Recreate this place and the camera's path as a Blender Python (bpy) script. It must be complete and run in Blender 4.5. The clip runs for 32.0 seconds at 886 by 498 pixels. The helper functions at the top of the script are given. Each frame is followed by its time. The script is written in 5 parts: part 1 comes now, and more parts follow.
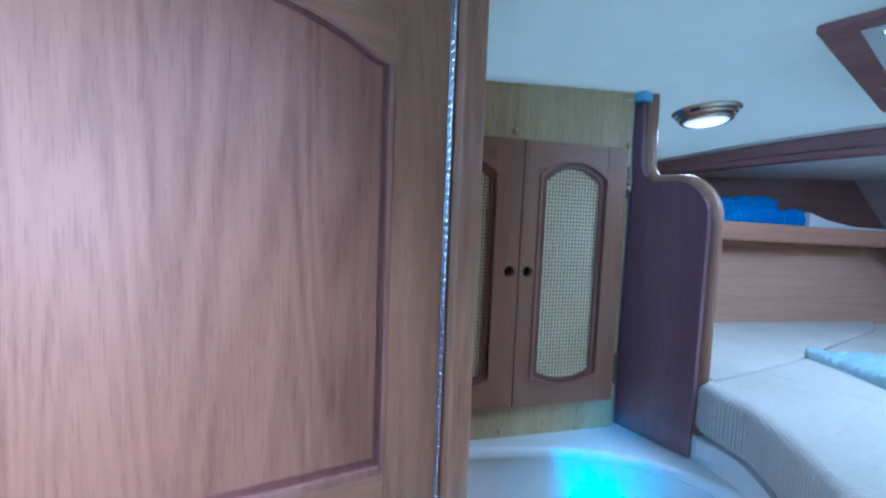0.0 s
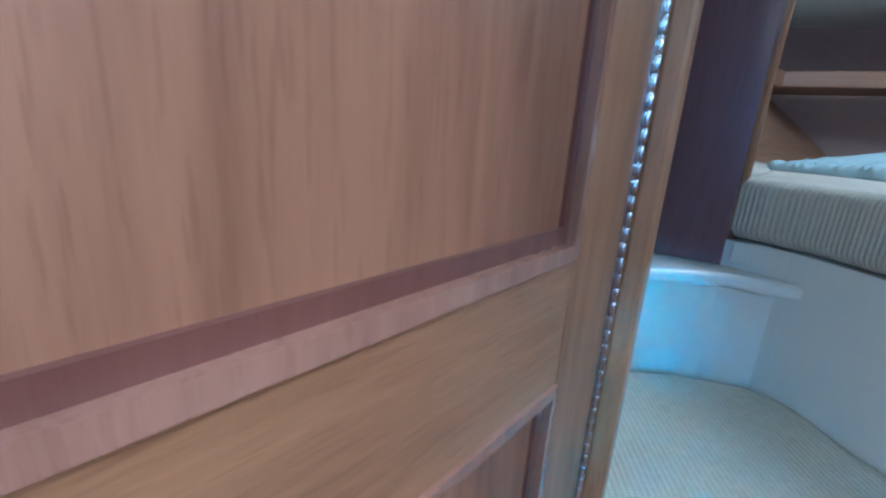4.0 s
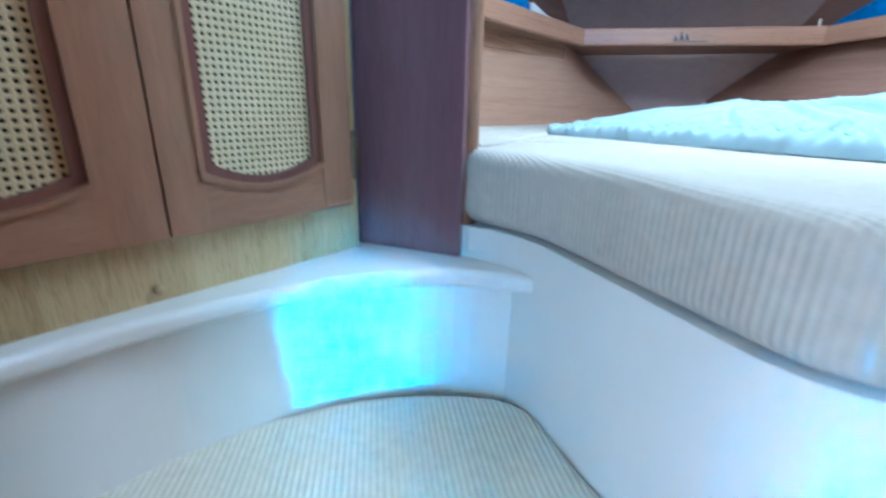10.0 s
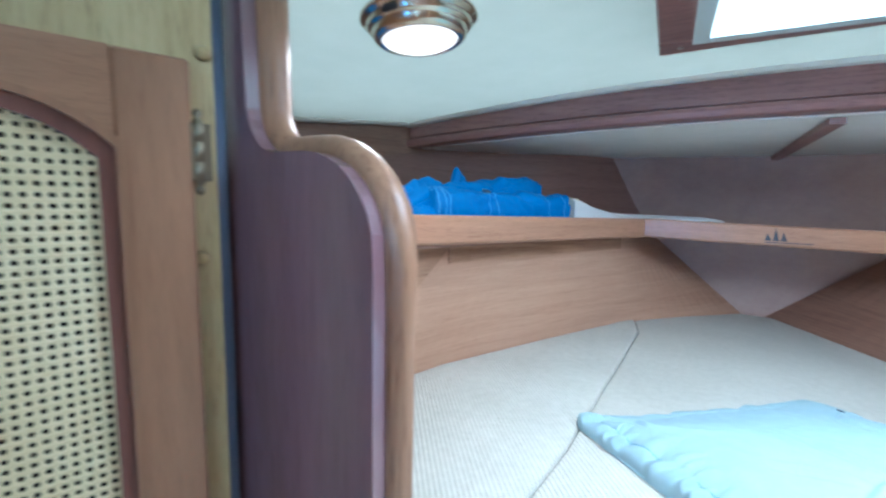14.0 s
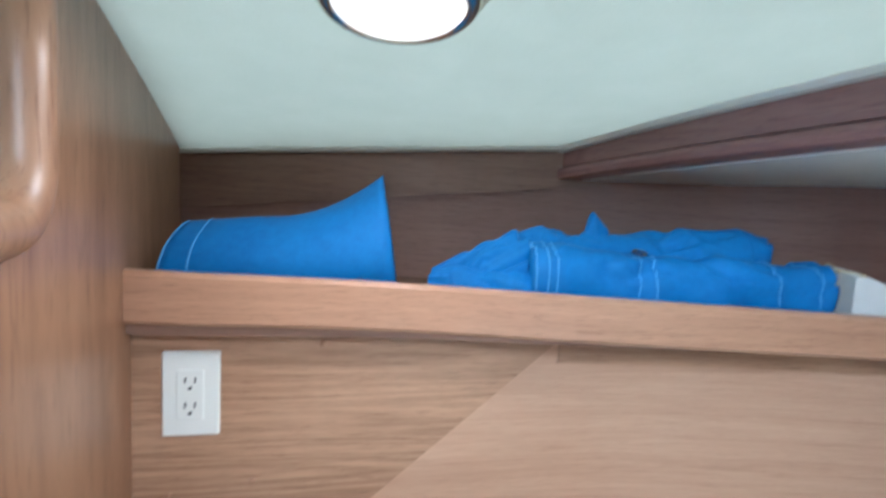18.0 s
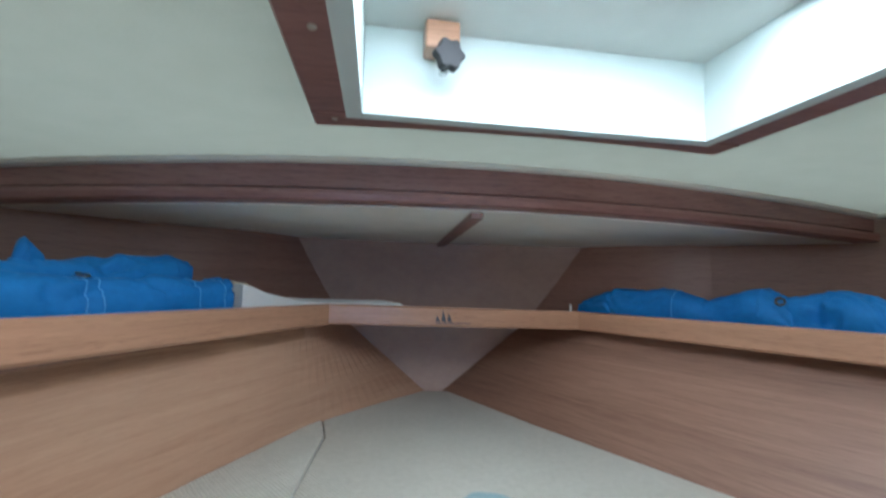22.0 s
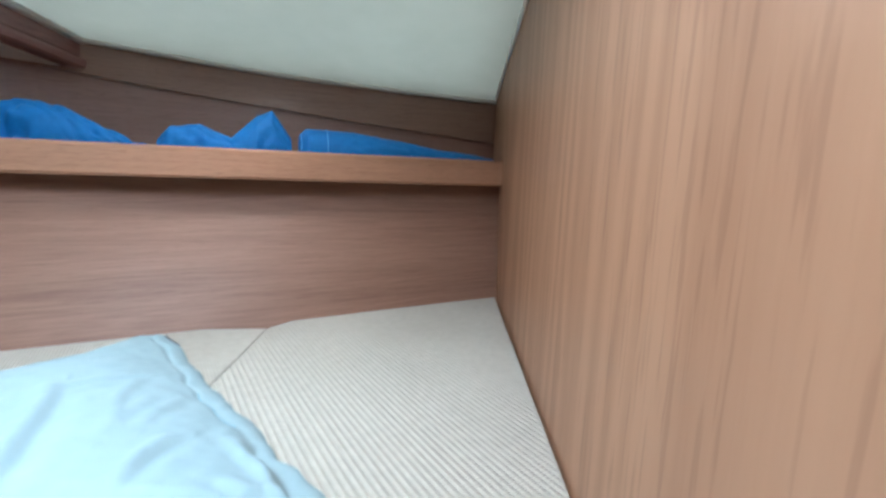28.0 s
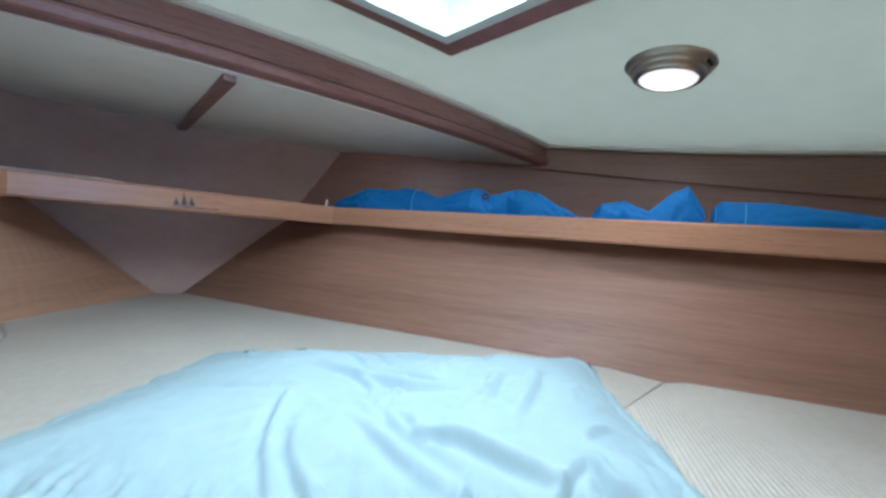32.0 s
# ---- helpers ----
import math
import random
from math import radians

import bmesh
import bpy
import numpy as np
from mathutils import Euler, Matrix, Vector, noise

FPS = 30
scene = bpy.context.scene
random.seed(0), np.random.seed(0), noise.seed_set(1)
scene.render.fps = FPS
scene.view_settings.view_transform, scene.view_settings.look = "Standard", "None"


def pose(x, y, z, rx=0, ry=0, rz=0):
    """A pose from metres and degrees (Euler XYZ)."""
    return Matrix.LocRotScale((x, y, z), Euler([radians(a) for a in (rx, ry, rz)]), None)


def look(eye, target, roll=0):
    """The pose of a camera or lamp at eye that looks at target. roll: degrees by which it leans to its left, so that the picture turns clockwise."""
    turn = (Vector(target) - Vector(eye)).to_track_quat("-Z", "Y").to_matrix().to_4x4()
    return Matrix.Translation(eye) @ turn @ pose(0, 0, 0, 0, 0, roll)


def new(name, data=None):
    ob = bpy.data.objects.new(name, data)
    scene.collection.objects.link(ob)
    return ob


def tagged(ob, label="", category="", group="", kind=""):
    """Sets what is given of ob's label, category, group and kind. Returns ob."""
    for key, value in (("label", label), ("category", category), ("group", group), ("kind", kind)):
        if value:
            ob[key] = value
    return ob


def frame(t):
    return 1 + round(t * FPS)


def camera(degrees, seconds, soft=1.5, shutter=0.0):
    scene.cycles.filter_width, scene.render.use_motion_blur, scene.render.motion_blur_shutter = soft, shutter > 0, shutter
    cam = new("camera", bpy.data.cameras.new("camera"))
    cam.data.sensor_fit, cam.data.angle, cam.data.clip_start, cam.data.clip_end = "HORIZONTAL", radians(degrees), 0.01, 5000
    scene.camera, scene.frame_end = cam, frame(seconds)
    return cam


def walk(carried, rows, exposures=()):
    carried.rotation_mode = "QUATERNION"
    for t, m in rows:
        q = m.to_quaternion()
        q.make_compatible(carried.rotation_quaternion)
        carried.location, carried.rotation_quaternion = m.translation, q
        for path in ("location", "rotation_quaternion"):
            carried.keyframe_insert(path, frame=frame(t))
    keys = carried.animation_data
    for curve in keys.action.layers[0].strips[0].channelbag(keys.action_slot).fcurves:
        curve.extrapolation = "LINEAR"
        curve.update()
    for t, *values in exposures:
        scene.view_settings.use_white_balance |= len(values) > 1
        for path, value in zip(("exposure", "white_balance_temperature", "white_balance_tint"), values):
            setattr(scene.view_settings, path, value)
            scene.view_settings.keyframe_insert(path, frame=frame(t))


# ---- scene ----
# ---- camera and walk ----
cam = camera(92.0, 32.0, soft=2.2, shutter=0.5)
PATH = [
    (0, pose(-0.148, -0.191, 1.399, 85.65, -2.28, 51.96)),
    (1, pose(-0.188, -0.211, 1.307, 77.91, -4.57, 51.22)),
    (1.5, pose(-0.208, -0.242, 1.267, 75.66, -4.72, 53.55)),
    (2, pose(-0.279, -0.211, 1.256, 76.11, -2.23, 54.63)),
    (2.5, pose(-0.357, -0.178, 1.243, 74.62, -1.27, 52.16)),
    (3.5, pose(-0.515, -0.165, 1.145, 73.8, -2.9, 37.5)),
    (4.5, pose(-0.643, -0.179, 1.052, 73.80, -4.08, 23.30)),
    (5, pose(-0.572, -0.271, 0.988, 70.90, -4.81, 13.77)),
    (5.5, pose(-0.456, -0.297, 0.954, 71.60, -3.68, 4.94)),
    (6, pose(-0.394, -0.279, 0.896, 72.15, -2.49, 0.45)),
    (6.5, pose(-0.372, -0.256, 0.810, 71.02, -1.72, 1.73)),
    (7, pose(-0.377, -0.209, 0.699, 68.55, -0.99, 2.25)),
    (7.5, pose(-0.362, -0.153, 0.669, 66.51, 0.35, 5.02)),
    (8, pose(-0.397, -0.077, 0.746, 66.81, 0.04, 3.71)),
    (8.5, pose(-0.395, -0.036, 0.820, 68.37, 0.05, 4.31)),
    (9, pose(-0.353, 0.030, 0.883, 69.67, 1.09, 6.04)),
    (9.5, pose(-0.288, 0.130, 1.030, 67.65, -0.26, 13.30)),
    (10, pose(-0.357, 0.182, 1.109, 71.79, -1.17, 17.25)),
    (10.5, pose(-0.394, 0.221, 1.202, 72.74, -1.48, 25.21)),
    (11, pose(-0.416, 0.237, 1.289, 74.38, -2.12, 30.09)),
    (11.5, pose(-0.427, 0.251, 1.348, 77.56, -1.14, 33.93)),
    (12, pose(-0.423, 0.294, 1.429, 78.08, -1.55, 37.42)),
    (12.5, pose(-0.437, 0.353, 1.471, 80.87, -1.73, 37.58)),
    (13, pose(-0.426, 0.420, 1.489, 82.56, -1.43, 35.22)),
    (13.5, pose(-0.370, 0.483, 1.472, 84.07, -0.93, 31.35)),
    (14, pose(-0.318, 0.562, 1.465, 82.98, -1.25, 27.80)),
    (14.5, pose(-0.273, 0.619, 1.459, 81.80, -1.32, 25.50)),
    (16.5, pose(-0.282, 0.880, 1.398, 79.51, 0.20, 47.04)),
    (17, pose(-0.309, 0.927, 1.411, 77.64, -0.60, 59.66)),
    (17.5, pose(-0.333, 0.966, 1.471, 78.44, -1.33, 63.47)),
    (18, pose(-0.317, 0.987, 1.530, 84.60, -3.36, 60.24)),
    (18.5, pose(-0.302, 0.968, 1.548, 90.84, -4.63, 50.54)),
    (19, pose(-0.288, 0.923, 1.539, 95.38, -6.80, 36.51)),
    (19.5, pose(-0.285, 0.848, 1.532, 98.85, -5.03, 24.94)),
    (20, pose(-0.255, 0.801, 1.550, 102.04, -4.51, 14.57)),
    (20.5, pose(-0.256, 0.770, 1.554, 103.33, -2.62, 5.73)),
    (21, pose(-0.272, 0.763, 1.544, 102.72, -1.89, 1.87)),
    (21.5, pose(-0.262, 0.775, 1.525, 99.27, -1.04, -5.53)),
    (22, pose(-0.254, 0.781, 1.488, 94.05, -1.39, -9.03)),
    (22.5, pose(-0.261, 0.787, 1.447, 88.38, -2.43, -11.13)),
    (23, pose(-0.254, 0.766, 1.429, 83.11, -2.10, -12.16)),
    (23.5, pose(-0.235, 0.735, 1.399, 78.73, -1.27, -13.76)),
    (24, pose(-0.236, 0.705, 1.376, 75.16, -1.51, -15.53)),
    (24.5, pose(-0.216, 0.650, 1.356, 71.75, -2.21, -20.38)),
    (25, pose(-0.196, 0.646, 1.341, 69.69, -2.70, -23.95)),
    (25.5, pose(-0.146, 0.694, 1.325, 64.59, -2.61, -32.68)),
    (26, pose(-0.083, 0.720, 1.299, 64.86, 0.13, -50.20)),
    (26.5, pose(-0.043, 0.707, 1.227, 66.64, 0.49, -63.71)),
    (28.5, pose(-0.120, 0.747, 1.398, 86.15, -2.04, -93.34)),
    (29, pose(-0.145, 0.748, 1.430, 92.68, -0.62, -93.39)),
    (29.5, pose(-0.160, 0.778, 1.456, 97.94, 0.11, -92.20)),
    (30, pose(-0.181, 0.805, 1.471, 101.73, -0.30, -87.17)),
    (30.5, pose(-0.199, 0.833, 1.473, 103.03, -0.87, -79.65)),
    (31, pose(-0.224, 0.845, 1.445, 99.60, -3.65, -62.35)),
    (31.5, pose(-0.253, 0.805, 1.405, 92.39, -4.76, -48.89)),
    (32, pose(-0.258, 0.728, 1.350, 87.29, -4.33, -40.24)),
]
walk(cam, PATH, exposures=[(0, 0.75, 4300, 12), (2.5, 0.65, 4300, 12), (4.6, 0.25, 5300, 7), (5.2, 0.3, 5300, 7), (6, 1.1, 4500, 6), (7.2, 1.2, 4400, 5), (8.5, 1.15, 4500, 4), (9.2, 1.2, 4800, 5), (10, 1.45, 4900, 8), (12, 1.8, 5200, 10), (14, 1.4, 5200, 9), (16.5, 1.4, 5700, 11), (18.5, 1.45, 5500, 11), (19.1, 1.45, 5400, 11), (20, 0.55, 5800, 12), (21, -0.1, 6000, 12), (22, 0.7, 6000, 12), (23, 1.15, 6000, 13), (25, 0.75, 6000, 13), (26.5, 0.6, 6000, 13), (28.5, 1.25, 5800, 14), (29.2, 1.3, 5700, 14), (30.2, 0.85, 5700, 13), (31, 0.7, 5600, 12), (32, 0.9, 5800, 13)])

# ---- world, daylight and lamps ----
AXIS_LAMPS = ((-0.665, 1.132), (0.665, 1.132))
world = bpy.data.worlds.new("sky")
scene.world = world
world.use_nodes = True
sky = world.node_tree.nodes.new("ShaderNodeTexSky")
sky.sky_type, sky.sun_disc = "NISHITA", False
sky.sun_elevation, sky.sun_rotation = radians(50), radians(200)
world.node_tree.links.new(sky.outputs[0], world.node_tree.nodes["Background"].inputs[0])
world.node_tree.nodes["Background"].inputs[1].default_value = 0.1


def area_lamp(name, eye, target, sx, sy, watts, colour):
    data = bpy.data.lights.new(name, "AREA")
    data.shape, data.size, data.size_y, data.energy, data.color = "RECTANGLE", sx, sy, watts, colour
    ob = new(name, data)
    ob.matrix_world = look(eye, target)
    return ob


def point_lamp(name, place, watts, colour, radius):
    data = bpy.data.lights.new(name, "POINT")
    data.energy, data.color, data.shadow_soft_size = watts, colour, radius
    ob = new(name, data)
    ob.location = place
    return ob


BLUE = (0.0, 0.43, 1.0)


def blue_beam(name, eye, target, sx, sy, watts, spread):
    """Narrow blue beam, nearly parallel, added to throw a cyan patch; its source is unseen."""
    ob = area_lamp(name, eye, target, sx, sy, watts, BLUE)
    ob.data.spread = spread


area_lamp("hatch_daylight", (0.0, 1.10, 1.832), (0.0, 1.42, 0), 0.50, 0.50, 5.8, (0.80, 0.93, 1.0))
# Unseen blue fill added far aft to tint the berth front.
area_lamp("berth_front_blue_fill", (-0.35, -2.9, 1.35), (-0.4, 0.5, 0.6), 0.5, 0.8, 7, (0.10, 0.48, 1.0))
# Fill lamp added out of view to brighten the lockers.
area_lamp("locker_fill", (0.35, -1.45, 1.82), (-0.80, 0.45, 1.0), 0.5, 0.5, 12, (0.44, 0.82, 1.0))
# Added beams for the cyan patches on ledge wall, berth front and seat base.
blue_beam("blue_patch_beam", (0.30, -2.6, 1.35), (-0.68, 0.72, 0.745), 0.17, 0.12, 0.50, 0.11)
blue_beam("blue_patch_beam", (-0.28, -2.7, 1.25), (-0.085, 0.50, 0.62), 0.09, 0.62, 0.55, 0.08)
blue_beam("blue_patch_beam", (0.02, -2.7, 1.3), (-0.49, 0.40, 0.34), 0.22, 0.46, 1.05, 0.19)
# Side fills added, sources unseen, to light the open doors and entrance wall.
area_lamp("saloon_side_fill", (-1.52, -1.6, 1.45), (0.0, -0.6, 1.0), 1.4, 0.3, 24, (0.92, 0.94, 0.95))
area_lamp("saloon_side_fill", (1.62, -0.75, 1.30), (-0.6, -0.1, 1.0), 1.6, 0.6, 40, (0.95, 0.88, 0.90))
for lx, ly in AXIS_LAMPS:
    area_lamp("dome_lamp_light", (lx, ly, 1.672), (lx, ly, 0), 0.10, 0.10, 0.5, (1.0, 0.95, 0.88))
# Overhead fill added between the doors to brighten their faces; no opening above it.
well = area_lamp("door_overhead_fill", (-0.10, -0.25, 1.85), (-0.70, -0.80, 0.6), 0.45, 0.45, 10, (0.86, 0.90, 1.0))
well.data.spread = radians(104)
point_lamp("saloon_lamp_bulb", (-0.85, -1.3, 1.72), 2.5, (1.0, 0.9, 0.75), 0.06)

# ---- materials ----


def mat(name, colour, rough=0.5, metal=0.0, coat=0.0):
    m = bpy.data.materials.new(name)
    m.use_nodes = True
    b = m.node_tree.nodes["Principled BSDF"]
    b.inputs["Base Color"].default_value = (*colour, 1)
    b.inputs["Roughness"].default_value = rough
    b.inputs["Metallic"].default_value = metal
    b.inputs["Coat Weight"].default_value = coat
    b.inputs["Coat Roughness"].default_value = 0.22
    return m


def link(m, a, ao, b, bi):
    m.node_tree.links.new(a.outputs[ao], b.inputs[bi])


def node(m, kind, **values):
    n = m.node_tree.nodes.new(kind)
    for key, v in values.items():
        n.inputs[key.replace("_", " ")].default_value = v
    return n


def ramp(m, stops):
    n = m.node_tree.nodes.new("ShaderNodeValToRGB")
    e = n.color_ramp.elements
    while len(e) < len(stops):
        e.new(0.5)
    for el, (p, c) in zip(e, stops):
        el.position, el.color = p, (*c, 1)
    return n


def mapped(m, scale, turn=(0, 0, 0)):
    c = m.node_tree.nodes.new("ShaderNodeTexCoord")
    mp = m.node_tree.nodes.new("ShaderNodeMapping")
    mp.inputs["Scale"].default_value = scale
    mp.inputs["Rotation"].default_value = turn
    link(m, c, "Object", mp, "Vector")
    return mp


def wood(name, dark, light, scale, rough=0.35, coat=0.25, turn=(0, 0, 0), wave=1.0, figure=0.0, pores=0.24):
    """Varnished wood whose grain runs along the axis with the smallest scale."""
    m = mat(name, light, rough, 0, coat)
    b = m.node_tree.nodes["Principled BSDF"]
    mp = mapped(m, scale, turn)
    n1 = node(m, "ShaderNodeTexNoise", Scale=1.0, Detail=6.0, Roughness=0.62, Distortion=0.6 * wave)
    n2 = node(m, "ShaderNodeTexNoise", Scale=6.0, Detail=4.0, Roughness=0.7)
    n3 = node(m, "ShaderNodeTexNoise", Scale=0.22, Detail=2.0)
    for n in (n1, n2, n3):
        link(m, mp, 0, n, "Vector")
    mix = node(m, "ShaderNodeMath")
    mix.operation = "MULTIPLY_ADD"
    mix.inputs[1].default_value = 0.35
    link(m, n2, 0, mix, 0)
    mul = node(m, "ShaderNodeMath")
    mul.operation = "MULTIPLY_ADD"
    mul.inputs[1].default_value = 0.45
    link(m, n1, 0, mul, 0)
    tone = node(m, "ShaderNodeMath")
    tone.operation = "MULTIPLY"
    tone.inputs[1].default_value = 0.35
    link(m, n3, 0, tone, 0)
    link(m, tone, 0, mul, 2)
    link(m, mul, 0, mix, 2)
    if figure:
        f1 = node(m, "ShaderNodeTexNoise", Scale=0.42, Detail=1.5, Roughness=0.4, Distortion=0.25)
        link(m, mp, 0, f1, "Vector")
        turns = node(m, "ShaderNodeMath")
        turns.operation = "MULTIPLY"
        turns.inputs[1].default_value = 95.0
        link(m, f1, 0, turns, 0)
        rings = node(m, "ShaderNodeMath")
        rings.operation = "SINE"
        link(m, turns, 0, rings, 0)
        more = node(m, "ShaderNodeMath")
        more.operation = "MULTIPLY_ADD"
        more.inputs[1].default_value = figure
        link(m, rings, 0, more, 0)
        link(m, mix, 0, more, 2)
        mix = more
    mid = [0.5 * (p + q) for p, q in zip(dark, light)]
    r = ramp(m, [(0.40, dark), (0.54, mid), (0.72, light)])
    link(m, mix, 0, r, 0)
    info = m.node_tree.nodes.new("ShaderNodeObjectInfo")
    hsv = node(m, "ShaderNodeHueSaturation")
    vary = node(m, "ShaderNodeMapRange", To_Min=0.94, To_Max=1.06)
    link(m, info, "Random", vary, 0)
    link(m, vary, 0, hsv, "Value")
    pore = node(m, "ShaderNodeTexNoise", Scale=19.0, Detail=2.0, Roughness=0.5)
    link(m, mp, 0, pore, "Vector")
    cut = ramp(m, [(0.0, (1, 1, 1)), (0.56, (1, 1, 1)), (0.66, (1 - pores, 1 - 1.15 * pores, 1 - 1.2 * pores))])
    link(m, pore, 0, cut, 0)
    dark_pores = m.node_tree.nodes.new("ShaderNodeMix")
    dark_pores.data_type, dark_pores.blend_type = "RGBA", "MULTIPLY"
    dark_pores.inputs[0].default_value = 1.0
    m.node_tree.links.new(r.outputs[0], dark_pores.inputs[6])
    m.node_tree.links.new(cut.outputs[0], dark_pores.inputs[7])
    m.node_tree.links.new(dark_pores.outputs[2], hsv.inputs["Color"])
    link(m, hsv, 0, b, "Base Color")
    bump = node(m, "ShaderNodeBump", Strength=0.12, Distance=0.002)
    link(m, n2, 0, bump, "Height")
    link(m, bump, 0, b, "Normal")
    return m


def noisy(name, c1, c2, scale, rough=0.5, bump=0.2, dist=0.003, coat=0.0, stretch=(1, 1, 1)):
    m = mat(name, c1, rough, 0, coat)
    b = m.node_tree.nodes["Principled BSDF"]
    mp = mapped(m, stretch)
    n1 = node(m, "ShaderNodeTexNoise", Scale=scale, Detail=5.0, Roughness=0.6)
    n2 = node(m, "ShaderNodeTexNoise", Scale=scale * 0.06, Detail=2.0)
    link(m, mp, 0, n1, "Vector")
    link(m, mp, 0, n2, "Vector")
    add = node(m, "ShaderNodeMath")
    add.operation = "ADD"
    link(m, n1, 0, add, 0)
    link(m, n2, 0, add, 1)
    r = ramp(m, [(0.75, c1), (1.25, c2)])
    r.color_ramp.elements[0].position, r.color_ramp.elements[1].position = 0.35, 0.65
    half = node(m, "ShaderNodeMath")
    half.operation = "MULTIPLY"
    half.inputs[1].default_value = 0.5
    link(m, add, 0, half, 0)
    link(m, half, 0, r, 0)
    link(m, r, 0, b, "Base Color")
    bp = node(m, "ShaderNodeBump", Strength=bump, Distance=dist)
    link(m, n1, 0, bp, "Height")
    link(m, bp, 0, b, "Normal")
    return m


def ribbed(name, c1, c2, turn, pitch=0.011):
    """Woven cover: fine raised ribs broken into short stitches."""
    m = noisy(name, c1, c2, 60, 0.9, 0.1, 0.002)
    b = m.node_tree.nodes["Principled BSDF"]
    mp = mapped(m, (1, 1, 1), (0, 0, turn))
    sep = m.node_tree.nodes.new("ShaderNodeSeparateXYZ")
    link(m, mp, 0, sep, 0)
    waves = []
    for axis, step in ((0, pitch), (1, pitch * 0.62)):
        s = node(m, "ShaderNodeMath")
        s.operation = "MULTIPLY"
        s.inputs[1].default_value = 2 * math.pi / step
        link(m, sep, axis, s, 0)
        w = node(m, "ShaderNodeMath")
        w.operation = "SINE"
        link(m, s, 0, w, 0)
        waves.append(w)
    cut = node(m, "ShaderNodeMath")
    cut.operation = "MULTIPLY_ADD"
    cut.inputs[1].default_value = 0.35
    link(m, waves[1], 0, cut, 0)
    link(m, waves[0], 0, cut, 2)
    bp = node(m, "ShaderNodeBump", Strength=0.55, Distance=0.0015)
    link(m, cut, 0, bp, "Height")
    old = b.inputs["Normal"].links[0].from_node
    link(m, old, 0, bp, "Normal")
    link(m, bp, 0, b, "Normal")
    # Shade between the ribs, put into the base colour along the grooves.
    groove = node(m, "ShaderNodeMapRange", To_Min=0.92, To_Max=1.02)
    groove.inputs["From Min"].default_value, groove.inputs["From Max"].default_value = -1.2, 0.4
    link(m, cut, 0, groove, 0)
    cloth = b.inputs["Base Color"].links[0].from_node
    shade = node(m, "ShaderNodeHueSaturation")
    link(m, cloth, 0, shade, "Color")
    link(m, groove, 0, shade, "Value")
    link(m, shade, 0, b, "Base Color")
    b.inputs["Sheen Weight"].default_value = 0.2
    return m


TEAK_D, TEAK_L = (0.20, 0.087, 0.046), (0.355, 0.172, 0.096)
M_DOOR = wood("teak_door", TEAK_D, TEAK_L, (18, 18, 1.3), 0.46, 0.06, figure=0.06, wave=1.6, pores=0.15)
M_RAIL = wood("teak_rail", (0.21, 0.096, 0.045), (0.43, 0.225, 0.115), (2.2, 20, 24), figure=0.03, pores=0.12)
M_STILE = wood("teak_stile", (0.21, 0.096, 0.045), (0.43, 0.225, 0.115), (20, 20, 2), 0.42, 0.1, figure=0.03, pores=0.12)
# Dark teak tinted purple and lifted: blue reflections painted into the base colour.
M_DARK = wood("dark_teak_blue_sheen", (0.155, 0.08, 0.092), (0.235, 0.128, 0.15), (16, 16, 1.4), 0.20, 0.8, pores=0.08)
M_MOULD = wood("dark_moulding", (0.10, 0.038, 0.030), (0.20, 0.082, 0.062), (16, 16, 1.4), 0.3, 0.4, pores=0.08)
M_BEAD = wood("moulding_bead", (0.22, 0.105, 0.07), (0.40, 0.215, 0.15), (16, 16, 1.4), 0.22, 0.6, pores=0.08)
M_BULK = wood("light_bulkhead_veneer", (0.34, 0.172, 0.096), (0.425, 0.228, 0.133), (9, 9, 0.5), 0.5, 0.08, wave=2.6, figure=0.14, pores=0.16)
M_WALL = wood("knotty_wall", (0.13, 0.058, 0.036), (0.33, 0.162, 0.092), (12, 12, 0.8), 0.5, 0.1, wave=2.5, figure=0.07)
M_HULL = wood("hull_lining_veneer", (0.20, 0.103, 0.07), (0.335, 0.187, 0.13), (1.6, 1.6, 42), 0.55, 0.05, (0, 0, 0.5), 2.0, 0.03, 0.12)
M_OUTLET = wood("aft_lining_veneer", (0.27, 0.135, 0.075), (0.52, 0.30, 0.185), (1.6, 1.6, 40), 0.45, 0.15, (0, 0, 0.6), 1.2, 0.06)
# Lining veneer again, lightened in colour to stand for stronger light to port.
M_HULL_LIT = wood("hull_lining_veneer_lit", (0.44, 0.245, 0.155), (0.60, 0.365, 0.245), (1.6, 1.6, 42), 0.55, 0.05, (0, 0, -0.5), 1.5, 0.02, 0.1)
M_FIDDLE = wood("shelf_fiddle", (0.34, 0.17, 0.102), (0.52, 0.288, 0.182), (2, 2, 50), 0.3, 0.35)
M_UPPER = wood("upper_lining_veneer", (0.225, 0.118, 0.092), (0.325, 0.182, 0.142), (1.5, 1.5, 36), 0.45, 0.15)
M_VALANCE = wood("valance_veneer", (0.20, 0.108, 0.076), (0.31, 0.18, 0.13), (1.5, 1.5, 36), 0.45, 0.15, figure=0.03)
M_BEAM = wood("beam_mahogany", (0.165, 0.072, 0.066), (0.30, 0.148, 0.132), (2, 20, 20), 0.4, 0.2, figure=0.03)
M_BOW = wood("bow_panel_veneer", (0.36, 0.25, 0.215), (0.50, 0.36, 0.31), (4, 4, 6), 0.5, 0.1, pores=0.0)
M_FRAME = wood("locker_frame", (0.20, 0.096, 0.052), (0.36, 0.187, 0.106), (18, 18, 2), 0.4, 0.15, pores=0.08)
